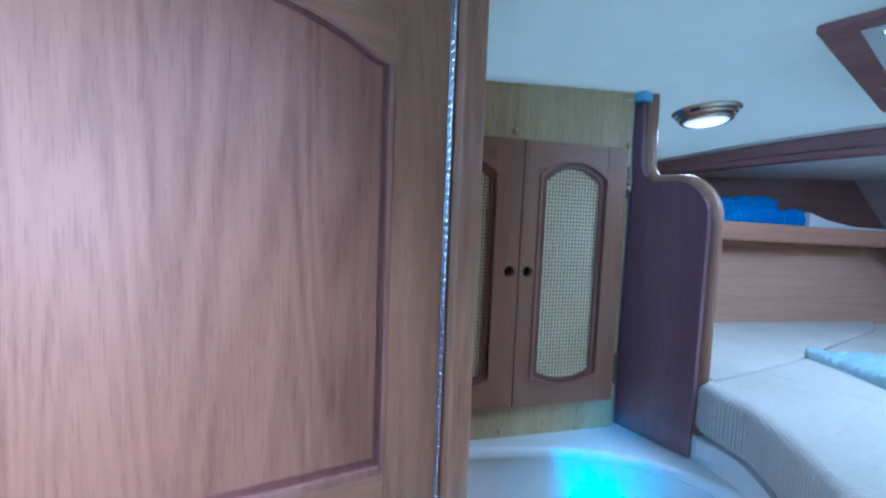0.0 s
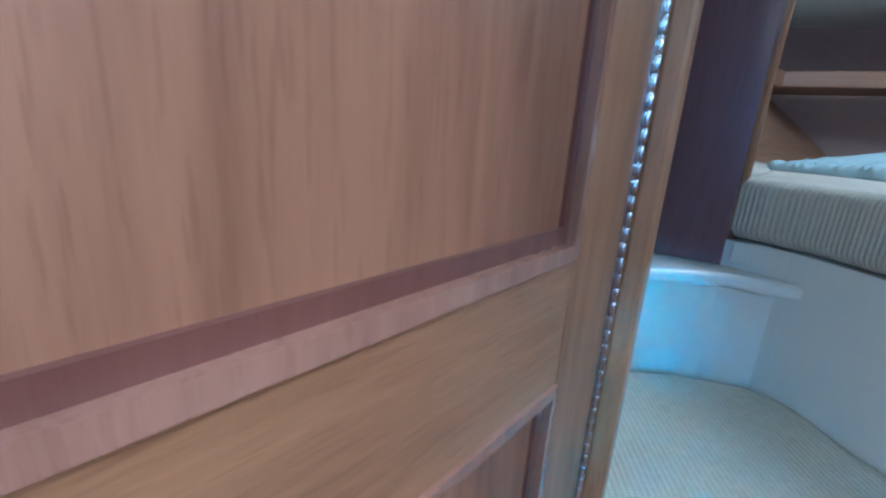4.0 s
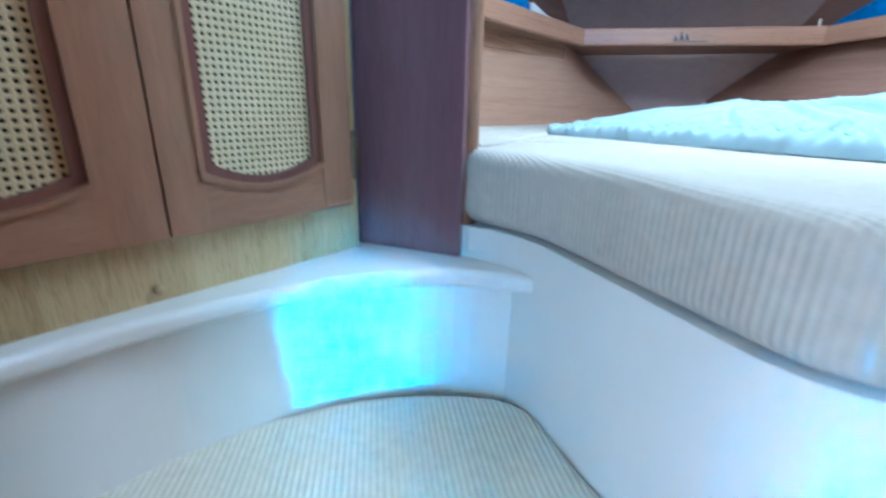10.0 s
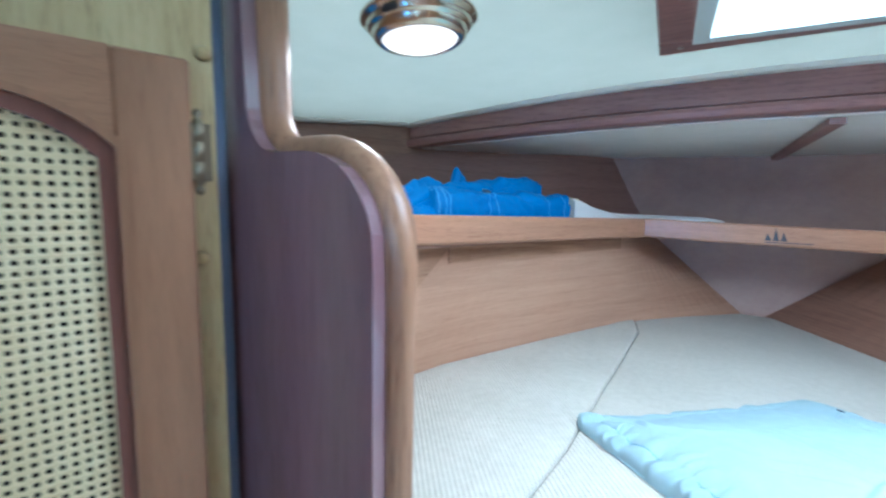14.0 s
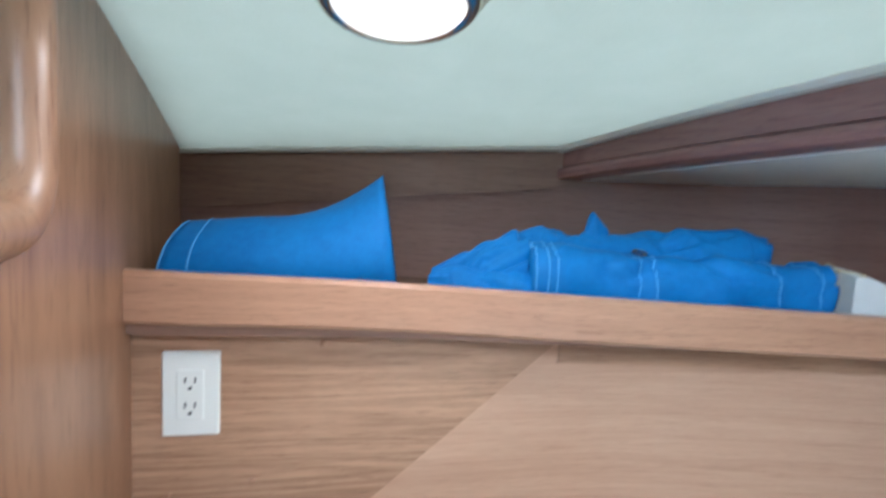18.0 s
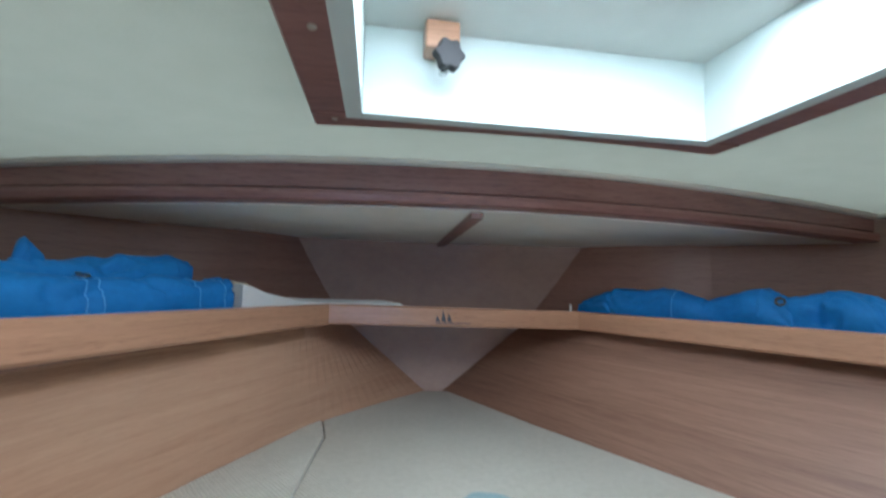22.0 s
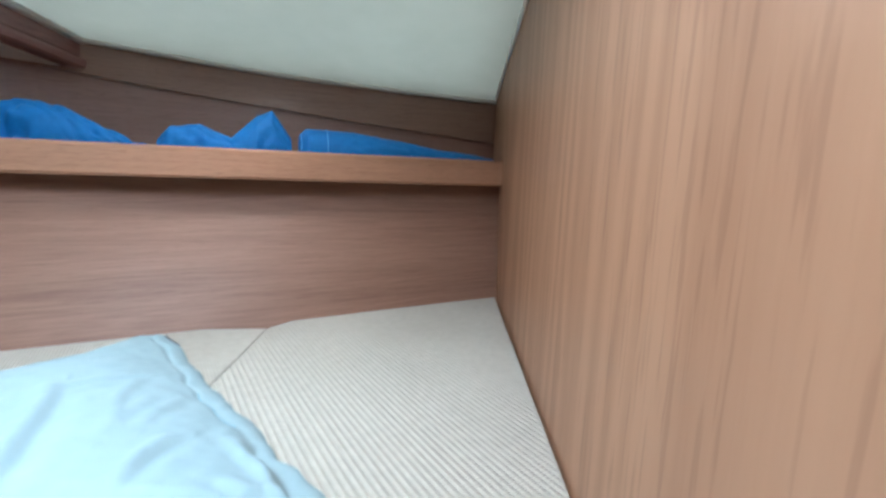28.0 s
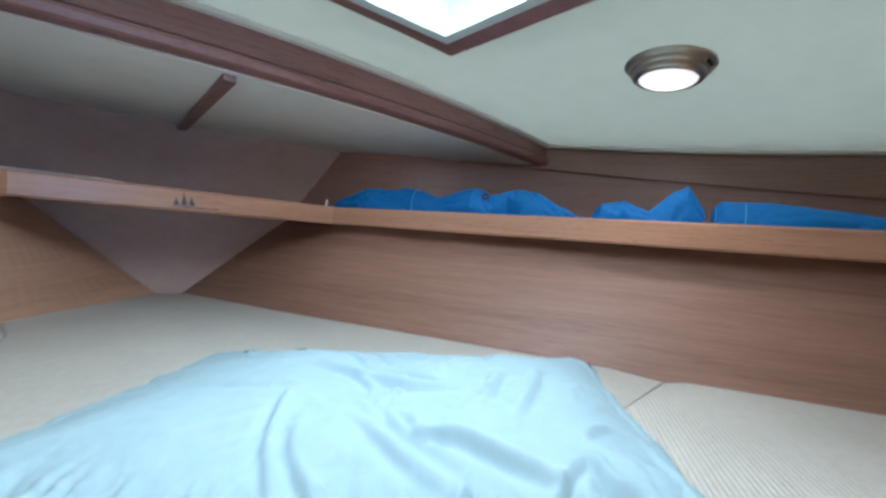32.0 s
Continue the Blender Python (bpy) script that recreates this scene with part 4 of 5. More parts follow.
# ---- doors ----


def panel_outline(y0, y1, z0, z1, rise, cut, n=14):
    """Door panel outline with shouldered arch on top and clipped corners below; first number along the door."""
    pts = [(y0 + cut, z0), (y1 - cut, z0), (y1, z0 + cut * 1.3)]
    if rise <= 0:
        return pts + [(y1, z1), (y0, z1), (y0, z0 + cut * 1.3)]
    sh = 0.035
    pts += [(y1, z1)]
    for k in range(n + 1):
        u = k / n
        y = y1 - sh * 0.6 - (y1 - y0 - 1.2 * sh) * u
        pts.append((y, z1 + 0.006 + rise * math.sin(math.pi * u) ** 0.8))
    pts += [(y0, z1), (y0, z0 + cut * 1.3)]
    return pts


def scaled(pts, d):
    cx, cz = sum(p[0] for p in pts) / len(pts), sum(p[1] for p in pts) / len(pts)
    w = max(p[0] for p in pts) - min(p[0] for p in pts)
    h = max(p[1] for p in pts) - min(p[1] for p in pts)
    return [(cx + (x - cx) * (1 + 2 * d / w), cz + (z - cz) * (1 + 2 * d / h)) for x, z in pts]


def cabin_door(width, z0, z1, label):
    """Panelled door in local space: hinge line at the origin, leaf along +x, show face towards +y (z up)."""
    d = thing("cabin_door", label, "door", "panelled doors")
    stile, rz0, rz1, low = 0.088, 0.927, 1.024, 0.39
    t = 0.026
    to = Matrix(((1, 0, 0, 0), (0, 0, 1, 0), (0, 1, 0, 0), (0, 0, 0, 1)))

    def put(name, bm, material, lab=""):
        bm.transform(to)
        return part(name, bm, material, d, lab)
    put("stile", prism([(0.002, z0), (stile, z0), (stile, z1), (0.002, z1)], -t, 0, 0.002, 1), M_STILE)
    put("stile", prism([(width - stile, z0), (width, z0), (width, z1), (width - stile, z1)], -t, 0, 0.004, 2), M_STILE)
    put("rail", prism([(stile, rz0), (width - stile, rz0), (width - stile, rz1), (stile, rz1)], -t, -0.0006), M_RAIL)
    up = panel_outline(stile, width - stile, rz1, 1.60, 0.055, 0.0)
    dn = panel_outline(stile, width - stile, low, rz0, 0, 0.03)
    arch_pts = [(stile, z1), (width - stile, z1)] + [p for p in up[3:-1]]
    put("top_rail", prism(arch_pts, -t, -0.0004), M_RAIL)
    put("bottom_rail", prism([(stile, z0), (width - stile, z0), (width - stile, low + 0.04), (width - stile - 0.03, low), (stile + 0.03, low), (stile, low + 0.04)], -t, -0.0004), M_RAIL)
    for o in (up, dn):
        put("panel", prism(o, -t + 0.006, -0.008), M_DOOR, "figured teak panel")
        put("moulding", ring_between(o, scaled(o, -0.007), 0.0105), M_BEAD)
        bm = ring_between(scaled(o, -0.007), scaled(o, -0.014), 0.0035)
        put("moulding", bm, M_MOULD)
    for m in d.children:
        if m.name.startswith("moulding"):
            m.location.y = -0.008
    # barrel bolt across the free edge
    bz = 0.968
    part("bolt_plate", box(width - 0.066, 0.0, bz - 0.013, width - 0.004, 0.0025, bz + 0.013, 0.001, 1), M_STEEL, d, "chrome barrel bolt plate")
    part("bolt", tube([(width - 0.072, 0.009, bz), (width - 0.03, 0.009, bz), (width + 0.010, 0.009, bz)], 0.0052, 12), M_STEEL, d, "chrome sliding bolt", True)
    for bx in (width - 0.054, width - 0.016):
        part("bolt_keeper", box(bx - 0.006, 0.0025, bz - 0.010, bx + 0.006, 0.0155, bz + 0.010, 0.003, 2), M_STEEL, d, "chrome bolt keeper")
    part("bolt_knob", lathe([(0.003, 0), (0.004, 0.010), (0.0065, 0.014), (0.0065, 0.019), (0.001, 0.021)], 14, pose(width - 0.036, 0.011, bz, -60, 0, 0)), M_STEEL, d, "small chrome knob", True)
    part("hinge_leaf", box(-0.002, -0.001, z0 + 0.02, 0.006, 0.0010, z1 - 0.03), M_STEEL, d, "piano hinge leaf")
    knuckle, zk = [], z0 + 0.02
    while zk < z1 - 0.03:
        knuckle += [(0.0030, zk), (0.0033, zk + 0.0008), (0.0033, zk + 0.0110), (0.0030, zk + 0.0118), (0.0025, zk + 0.0120), (0.0025, zk + 0.0128)]
        zk += 0.013
    bm = lathe(knuckle, 10, pose(0, 0.003, 0))
    part("hinge_barrel", bm, M_STEEL, d, "bright piano hinge", True)
    return d


port_door = cabin_door(0.61, 0.235, 1.735, "open teak door with two fielded panels and a chrome bolt")
DOOR_TILT = math.radians(11)
sa, ca = math.sin(DOOR_TILT), math.cos(DOOR_TILT)
port_door.matrix_basis = Matrix(((-sa, ca, 0, -0.645), (-ca, -sa, 0, 0.205), (0, 0, 1, 0), (0, 0, 0, 1)))
star_door = cabin_door(0.53, 0.02, 1.735, "open teak door with a bevelled mirror on its far face")
star_door.matrix_basis = Matrix(((0, -1, 0, 0.006), (-1, 0, 0, 0.116), (0, 0, 1, 0), (0, 0, 0, 1)))
mirror_edge = [(0.085, 0.95), (0.445, 0.95), (0.445, 1.66), (0.085, 1.66)]
to_back = Matrix(((1, 0, 0, 0), (0, 0, -1, -0.0262), (0, 1, 0, 0), (0, 0, 0, 1)))
glass = prism(scaled(mirror_edge, -0.018), 0, 0.006)
glass.transform(to_back)
part("mirror", glass, M_MIRROR, star_door, "silvered mirror glass")
rim = prism(mirror_edge, 0, 0.002)
rim.transform(to_back)
part("mirror_backing", rim, M_MIRROR, star_door)
bevel_rows = []
for (x0, z0), (x1, z1) in zip(mirror_edge, scaled(mirror_edge, -0.0178)):
    bevel_rows.append([(x0, -0.0284, z0), (x1, -0.0322, z1)])
bm = bmesh.new()
vs = [[bm.verts.new(p) for p in r] for r in bevel_rows]
for k in range(4):
    bm.faces.new((vs[k][0], vs[(k + 1) % 4][0], vs[(k + 1) % 4][1], vs[k][1]))
part("mirror_bevel", bm, M_MIRROR, star_door, "bevelled mirror edge")
st = thing("strike_plate", "small bright latch strike on the door jamb", "latch", kind="structure")
part("plate", box(0.0040, 0.196, 0.930, 0.0095, 0.208, 0.960, 0.001, 1), M_STEEL, st)
part("tongue", box(-0.008, 0.199, 0.938, 0.0040, 0.206, 0.944, 0.001, 1), M_BRASS, st)

# ---- mattress, cushions, folded duvet ----
PORT_EDGE = [(-0.955, 0.972), (-0.905, 1.10), (-0.872, 1.20), (-0.786, 1.462), (-0.602, 1.815), (-0.467, 2.045)]
STAR_EDGE = [(1.052, 0.618), (0.968, 0.768), (0.878, 0.912), (0.785, 1.075), (0.735, 1.106)]


def cushion(name, outline, z0, z1, material, label, soft=None, r=0.034, cat="cushion", group="berth cushions"):
    """A soft slab: edges chosen by soft are well rounded, the butted ones barely."""
    bm = prism(outline, z0, z1)
    for width, want in ((r, True), (0.007, False)):
        edges = []
        for e in bm.edges:
            flat = abs(e.verts[0].co.z - e.verts[1].co.z) < 1e-4 and len(e.link_faces) == 2 and e.calc_face_angle(0) > 1.2
            mid = (e.verts[0].co + e.verts[1].co) / 2
            if flat and (soft is None or soft(mid)) == want:
                edges.append(e)
        if edges:
            bmesh.ops.bevel(bm, geom=edges, offset=width, segments=6 if want else 3, profile=0.5, affect="EDGES", clamp_overlap=True)
    bmesh.ops.triangulate(bm, faces=[f for f in bm.faces if len(f.verts) > 4])
    for v in bm.verts:
        v.co.x += 0.002 * noise.noise(v.co * 5)
        v.co.z += 0.004 * noise.noise(v.co * 4 + Vector((3, 0, 0)))
    ob = part(name, bm, material, None, "", True)
    return tagged(ob, label, cat, group)


BOT = 0.928
cf2 = [(p.x, p.y) for p in smooth_curve([(-0.545, 0.872, 0), (-0.49, 0.838, 0), (-0.405, 0.79, 0), (-0.285, 0.645, 0), (-0.20, 0.537, 0), (-0.155, 0.506, 0), (-0.09, 0.498, 0), (-0.052, 0.505, 0)], 30)]


def berth_edge(p):
    """True along the open front edge of the berth."""
    return p.y < 0.87 and p.x < -0.05


cushion("berth_cushion", [(-0.502, 0.888), (-0.470, 1.060), (-0.4405, 1.25), (-0.3755, 2.02), (-0.40, 2.165)] + PORT_EDGE[::-1] + [(-0.955, 0.950), (-0.56, 0.90)], BOT, 1.056, M_MATP, "cream ribbed berth cushion along the port side", lambda p: False)
cushion("berth_cushion", [(-0.468, 1.062), (0.40, 1.072), (0.735, 1.108), (0.712, 1.222), (0.597, 1.432), (0.450, 1.692), (0.252, 2.062), (0.045, 2.475), (-0.06, 2.485), (-0.25, 2.31), (-0.397, 2.165), (-0.374, 2.02), (-0.439, 1.25)], BOT, BED + 0.001, M_MATP, "cream ribbed berth cushion filling the bow", lambda p: False)
cushion("berth_cushion", cf2 + [(-0.054, 0.612)] + STAR_EDGE + [(0.40, 1.0705), (-0.4685, 1.0605), (-0.500, 0.888)], BOT, BED, M_MATT, "cream ribbed berth cushion on the starboard side", berth_edge)
SEATO = [(-0.90, 0.33), (-0.74, 0.262), (-0.67, 0.245), (-0.625, 0.255), (-0.59, 0.305), (-0.548, 0.362), (-0.462, 0.430), (-0.37, 0.468), (-0.27, 0.502), (-0.19, 0.545), (-0.30, 0.672), (-0.40, 0.79), (-0.55, 0.775), (-0.70, 0.69), (-0.825, 0.565), (-0.915, 0.42)]
sc = [(p.x, p.y) for p in smooth_curve([(x, y, 0) for x, y in SEATO] + [(SEATO[0][0], SEATO[0][1], 0)], 60)][:-1]
cushion("seat_cushion", sc, 0.548, 0.652, M_SEAT, "cream ribbed cushion on the moulded seat", None, 0.026, group="seat cushion")

DA, DB, DC, DD = Vector((-0.445, 1.338, 0)), Vector((0.204, 0.803, 0)), Vector((0.578, 1.205, 0)), Vector((-0.035, 1.635, 0))


def crease(x, y, z, width):
    """1 along thin wandering lines, 0 away from them."""
    return max(0.0, 1 - abs(noise.noise(Vector((x, y, z)))) / width)


# creases of the comforter: depth, width, then places along the front edge and away from it, 0 to 1
CREASES = [
    (0.011, 0.0050, ((0.31, 0.58), (0.37, 0.57), (0.44, 0.52), (0.49, 0.44), (0.51, 0.38))),
    (0.013, 0.0055, ((0.47, 0.49), (0.53, 0.44), (0.58, 0.40), (0.64, 0.39))),
    (0.009, 0.0045, ((0.50, 0.50), (0.55, 0.49), (0.62, 0.43))),
    (0.007, 0.0040, ((0.35, 0.37), (0.37, 0.38), (0.40, 0.39))),
    (0.007, 0.0050, ((0.385, 0.35), (0.395, 0.27), (0.42, 0.15))),
    (0.014, 0.0055, ((0.585, 0.25), (0.61, 0.19), (0.66, 0.19), (0.71, 0.15), (0.76, 0.115), (0.80, 0.09))),
    (0.009, 0.0060, ((0.80, 0.085), (0.83, 0.14), (0.85, 0.10), (0.89, 0.085))),
    (0.008, 0.0055, ((0.51, 0.25), (0.55, 0.19), (0.60, 0.13), (0.66, 0.075))),
    (0.007, 0.0050, ((0.55, 0.28), (0.57, 0.22), (0.62, 0.17), (0.67, 0.12))),
    (0.007, 0.0070, ((0.70, 0.29), (0.72, 0.38), (0.735, 0.48))),
    (0.008, 0.0080, ((0.75, 0.24), (0.78, 0.36), (0.81, 0.50), (0.82, 0.58))),
    (0.006, 0.0060, ((0.66, 0.26), (0.69, 0.33), (0.72, 0.42))),
    (0.008, 0.0050, ((0.44, 0.20), (0.46, 0.14), (0.50, 0.07), (0.53, 0.03))),
    (0.006, 0.0045, ((0.41, 0.18), (0.44, 0.11), (0.46, 0.06))),
    (0.012, 0.0060, ((0.955, 0.07), (0.965, 0.14), (0.968, 0.22), (0.96, 0.30))),
    (0.007, 0.0050, ((0.15, 0.95), (0.14, 0.84), (0.17, 0.72), (0.25, 0.67))),
    (0.003, 0.0035, ((0.80, 0.56), (0.87, 0.585), (0.94, 0.60))),
    (0.006, 0.0070, ((0.38, 0.74), (0.43, 0.63), (0.48, 0.53))),
    (0.005, 0.0070, ((0.45, 0.75), (0.48, 0.65), (0.53, 0.55))),
    (0.006, 0.0090, ((0.72, 0.86), (0.70, 0.72), (0.68, 0.58))),
    (0.006, 0.0060, ((0.90, 0.16), (0.915, 0.11), (0.94, 0.085))),
    (0.005, 0.0060, ((0.84, 0.20), (0.87, 0.26), (0.91, 0.30))),
    (0.006, 0.0050, ((0.05, 0.07), (0.07, 0.13), (0.115, 0.12))),
    (0.005, 0.0050, ((0.24, 0.42), (0.29, 0.40), (0.35, 0.37))),
    (0.005, 0.0050, ((0.30, 0.20), (0.34, 0.26), (0.385, 0.285))),
]
rng = random.Random(12)
for k in range(34):
    u0, lean = (k + rng.uniform(0.15, 0.85)) / 34, rng.uniform(-0.03, 0.03)
    CREASES.append((rng.uniform(0.005, 0.010), rng.uniform(0.004, 0.007), ((u0, 0.0), (u0 + lean * 0.4, 0.035), (u0 + lean, rng.uniform(0.06, 0.13)))))
for k in range(26):
    u0, v0, turn_by, size = rng.uniform(0.32, 0.92), rng.uniform(0.12, 0.72), rng.uniform(0.5, 2.4), rng.uniform(0.03, 0.07)
    du, dv_ = math.cos(turn_by) * size, math.sin(turn_by) * size * 1.4
    CREASES.append((rng.uniform(0.0015, 0.0035), rng.uniform(0.004, 0.008), ((u0 - du, v0 - dv_), (u0 + rng.uniform(-0.01, 0.01), v0), (u0 + du, v0 + dv_))))
DLEN, DDEEP = 0.81, 0.56


def fold_height(u, v):
    """Sum of the single creases at arrays of places: a sharp valley with a soft roll beside it."""
    x, y = u * DLEN, v * DDEEP
    w = np.zeros_like(x)
    for depth, width, places in CREASES:
        line = smooth_curve([(pu * DLEN, pv * DDEEP, 0) for pu, pv in places], 14)
        lx, ly = [p.x for p in line], [p.y for p in line]
        reach = 5 * width
        near = np.nonzero((x > min(lx) - reach) & (x < max(lx) + reach) & (y > min(ly) - reach) & (y < max(ly) + reach))
        if not near[0].size:
            continue
        px, py = x[near], y[near]
        best, side, along = np.full(px.shape, 9.0), np.zeros(px.shape), np.zeros(px.shape)
        for i in range(len(line) - 1):
            ax, ay, bx, by = lx[i], ly[i], lx[i + 1] - lx[i], ly[i + 1] - ly[i]
            t = np.clip(((px - ax) * bx + (py - ay) * by) / (bx * bx + by * by + 1e-12), 0, 1)
            ex, ey = px - ax - t * bx, py - ay - t * by
            d = np.hypot(ex, ey)
            less = d < best
            best = np.where(less, d, best)
            side = np.where(less, np.sign(bx * ey - by * ex), side)
            along = np.where(less, (i + t) / (len(line) - 1), along)
        fade = np.sin(np.pi * np.clip(along * 0.94 + 0.03, 0, 1)) ** 0.6
        off = best * side / width
        w[near] += depth * fade * (0.75 * np.exp(-((off - 1.9) / 1.25) ** 2) - 0.6 * np.exp(-(off / np.where(off > 0, 0.8, 1.7)) ** 2))
    return w


def duvet_places(u, v):
    """Places on top of the folded comforter, for arrays of u along the front edge and v away from it."""
    eu, ev, rad = np.minimum(u, 1 - u) * 0.70, np.minimum(v, 1 - v) * 0.52, 0.018 + 0.034 * np.maximum(u, v)
    far = np.hypot(rad - eu, rad - ev)
    corner = (eu < rad) & (ev < rad)
    pull = np.where(corner & (far > rad), rad / np.maximum(far, 1e-6), 1.0)
    e = np.where(corner, np.maximum(rad - far, 0), np.minimum(eu, ev))
    cu, cv = np.where(corner, rad - (rad - eu) * pull, eu) / 0.70, np.where(corner, rad - (rad - ev) * pull, ev) / 0.52
    u, v = np.where(u < 0.5, cu, 1 - cu), np.where(v < 0.5, cv, 1 - cv)
    bow_out = 0.012 * np.sin(np.pi * u)
    x, y = [(DA[i] * (1 - u) + DB[i] * u) * (1 - v) + (DD[i] * (1 - u) + DC[i] * u) * v for i in (0, 1)]
    x = x - 0.6 * bow_out * (1 - v) + 0.010 * np.sin(np.pi * u) * v
    y = y - 0.8 * bow_out * (1 - v) + 0.017 * np.sin(np.pi * u) * v

    def rough(scale, z):
        flat = [noise.noise(Vector((p, q, z))) for p, q in zip((x * scale).ravel(), (y * scale).ravel())]
        return np.array(flat).reshape(x.shape)

    k1, k2 = np.minimum(e / 0.022, 1), np.minimum(e / 0.19, 1)
    band = np.sqrt(1 - (1 - k1) ** 2)
    dome = 1 - (1 - k2) ** 2.0
    lip = 0.014 + 0.010 * u + 0.004 * rough(9, 7.0)
    top = 0.030 + 0.042 * u * (1 - 0.3 * v) + 0.016 * np.sin(np.pi * u) * np.sin(np.pi * v)
    back = np.clip((v - 0.70) / 0.25, 0, 1) ** 2
    w = 0.010 * rough(5, 0.4) + 0.005 * rough(13, 2.0) + 0.0012 * rough(60, 5.0)
    w = w + fold_height(u, v) + 0.014 * back * (np.abs(np.sin(np.pi * (u * 4.4 + 0.25))) - 0.55)
    seam = (e - 0.026 - 0.003 * rough(8, 3.0)) / 0.0032
    w = w - 0.004 * np.exp(-seam ** 2) * np.clip(0.75 + 1.2 * rough(7, 9.0), 0.2, 1)
    z = BED + 0.004 + lip * band + top * dome + w * band
    puff = 0.007 * np.sin(np.pi * k1) + (0.010 * rough(30, 4.0) + 0.008 * rough(10, 6.0)) * np.clip(2 - e / 0.024, 0, 1)
    mx, my = (DA.x + DB.x + DC.x + DD.x) / 4 - x, (DA.y + DB.y + DC.y + DD.y) / 4 - y
    size = np.hypot(mx, my) + 1e-6
    return x - mx / size * puff, y - my / size * puff, z


def duvet_line(ends, n):
    """Places along a straight run between two (u, v) ends."""
    u0, v0, u1, v1 = ends
    t = np.linspace(0, 1, n + 1)
    run = [Vector(p) for p in zip(*(c.tolist() for c in duvet_places(u0 + (u1 - u0) * t, v0 + (v1 - v0) * t)))]
    for _ in range(4):
        run = [run[0]] + [(a + b * 2 + c) / 4 for a, b, c in zip(run, run[1:], run[2:])] + [run[-1]]
    return run


def duvet():
    """Folded comforter: a thick quilt with a puckered edge, a stitched seam and creased top."""
    nu, nv = 360, 260
    u, v = np.meshgrid(np.linspace(0, 1, nu + 1), np.linspace(0, 1, nv + 1))
    x, y, z = duvet_places(u, v)
    return loft([list(zip(x[j].tolist(), y[j].tolist(), z[j].tolist())) for j in range(nv + 1)])


dv = part("folded_duvet", duvet(), M_DUVET, None, "", True)
tagged(dv, "folded pale blue quilted duvet lying on the berth", "duvet")
edge_run = duvet_line((0, 0, 1, 0), 20)[:-1] + duvet_line((1, 0, 1, 1), 20)[:-1] + duvet_line((1, 1, 0, 1), 20)[:-1] + duvet_line((0, 1, 0, 0), 20)[:-1]
part("underside", prism([(q.x, q.y) for q in edge_run], BED + 0.002, BED + 0.0045), M_DUVET, dv)
for ends in ((0.08, 0.050, 0.19, 0.050), (0.27, 0.050, 0.47, 0.050), (0.54, 0.050, 0.70, 0.050), (0.83, 0.050, 0.93, 0.050), (0.963, 0.34, 0.963, 0.52)):
    part("seam", tube([p + Vector((0, 0, 0.0003)) for p in duvet_line(ends, 60)], 0.0007, 5), M_SEAM, dv, "stitched seam with its shadow put into the colour")
for ends in ((0.10, 0.985, 0.14, 0.93), (0.13, 0.90, 0.12, 0.84), (0.20, 0.86, 0.26, 0.855), (0.985, 0.86, 0.975, 0.93)):
    part("loose_stitch", tube([p + Vector((0, 0, 0.001)) for p in duvet_line(ends, 6)], 0.0016, 5), M_INK, dv, "dark loose stitching")

# ---- things on the shelves ----


def skin(rows, seed, amp, steps=14, n=48, lift=0.0):
    """Soft wrinkled cloth body over rings given as centre x, y, half width, height, each above the shelf."""
    fine = []
    for a, b in zip(rows, rows[1:]):
        for k in range(steps):
            u = k / steps
            s = 0.5 * u + 0.5 * u * u * (3 - 2 * u)
            fine.append([p + (q - p) * s for p, q in zip(a, b)])
    fine.append(list(rows[-1]))
    cs = [Vector((f[0], f[1], 0)) for f in fine]
    rings, run = [], 0.0
    for i, f in enumerate(fine):
        d = (cs[min(i + 1, len(cs) - 1)] - cs[max(i - 1, 0)]).normalized()
        run += (cs[i] - cs[max(i - 1, 0)]).length
        side = Vector((-d.y, d.x, 0))
        ring = []
        for k in range(n):
            a = 2 * math.pi * k / n
            s, zz = math.cos(a), math.sin(a)
            s = math.copysign(abs(s) ** 0.75, s)
            zz = (math.copysign(abs(zz) ** 0.8, zz) + 1) / 2
            p = Vector((f[0], f[1], SHELF + 0.008 + lift)) + side * s * f[2] + Vector((0, 0, zz * f[3]))
            w = 0.8 * noise.noise(p * 9 + Vector((seed, 0, 0)))
            w -= 1.3 * crease(run * 12 + seed, k / n * 9 + run * 9, seed, 0.25) * max(0, 0.3 + noise.noise(p * 11 + Vector((0, seed, 0))))
            w -= 0.9 * crease(run * 26 - k / n * 10, k / n * 8 + seed, 2 * seed, 0.22) * max(0, 0.25 + noise.noise(p * 13 + Vector((0, 0, seed))))
            ring.append(p + (side * s + Vector((0, 0, 1 if zz > 0.15 else 0))) * w * amp)
        rings.append(ring)
    return rings


def seam_ring(rings, idx, parent):
    ring = rings[idx]
    part("stitch_line", tube([p + (p - sum(ring, Vector()) / len(ring)).normalized() * 0.0006 for p in ring] + [ring[0]], 0.0013, 5), M_THREAD, parent, "pale stitched seam")


def canvas_cover(label, pieces):
    """A bundle of canvas: each piece a name, its rings, seed, wrinkle depth and stitched places."""
    c = thing("canvas_cover", label, "canvas cover", "blue canvas covers")
    for name, rows, seed, amp, stripes in pieces:
        rings = skin(rows, seed, amp)
        p = part(name, loft(rings, True, True), M_CANVAS, c, "", True)
        for idx in stripes:
            seam_ring(rings, idx, p)
    return c


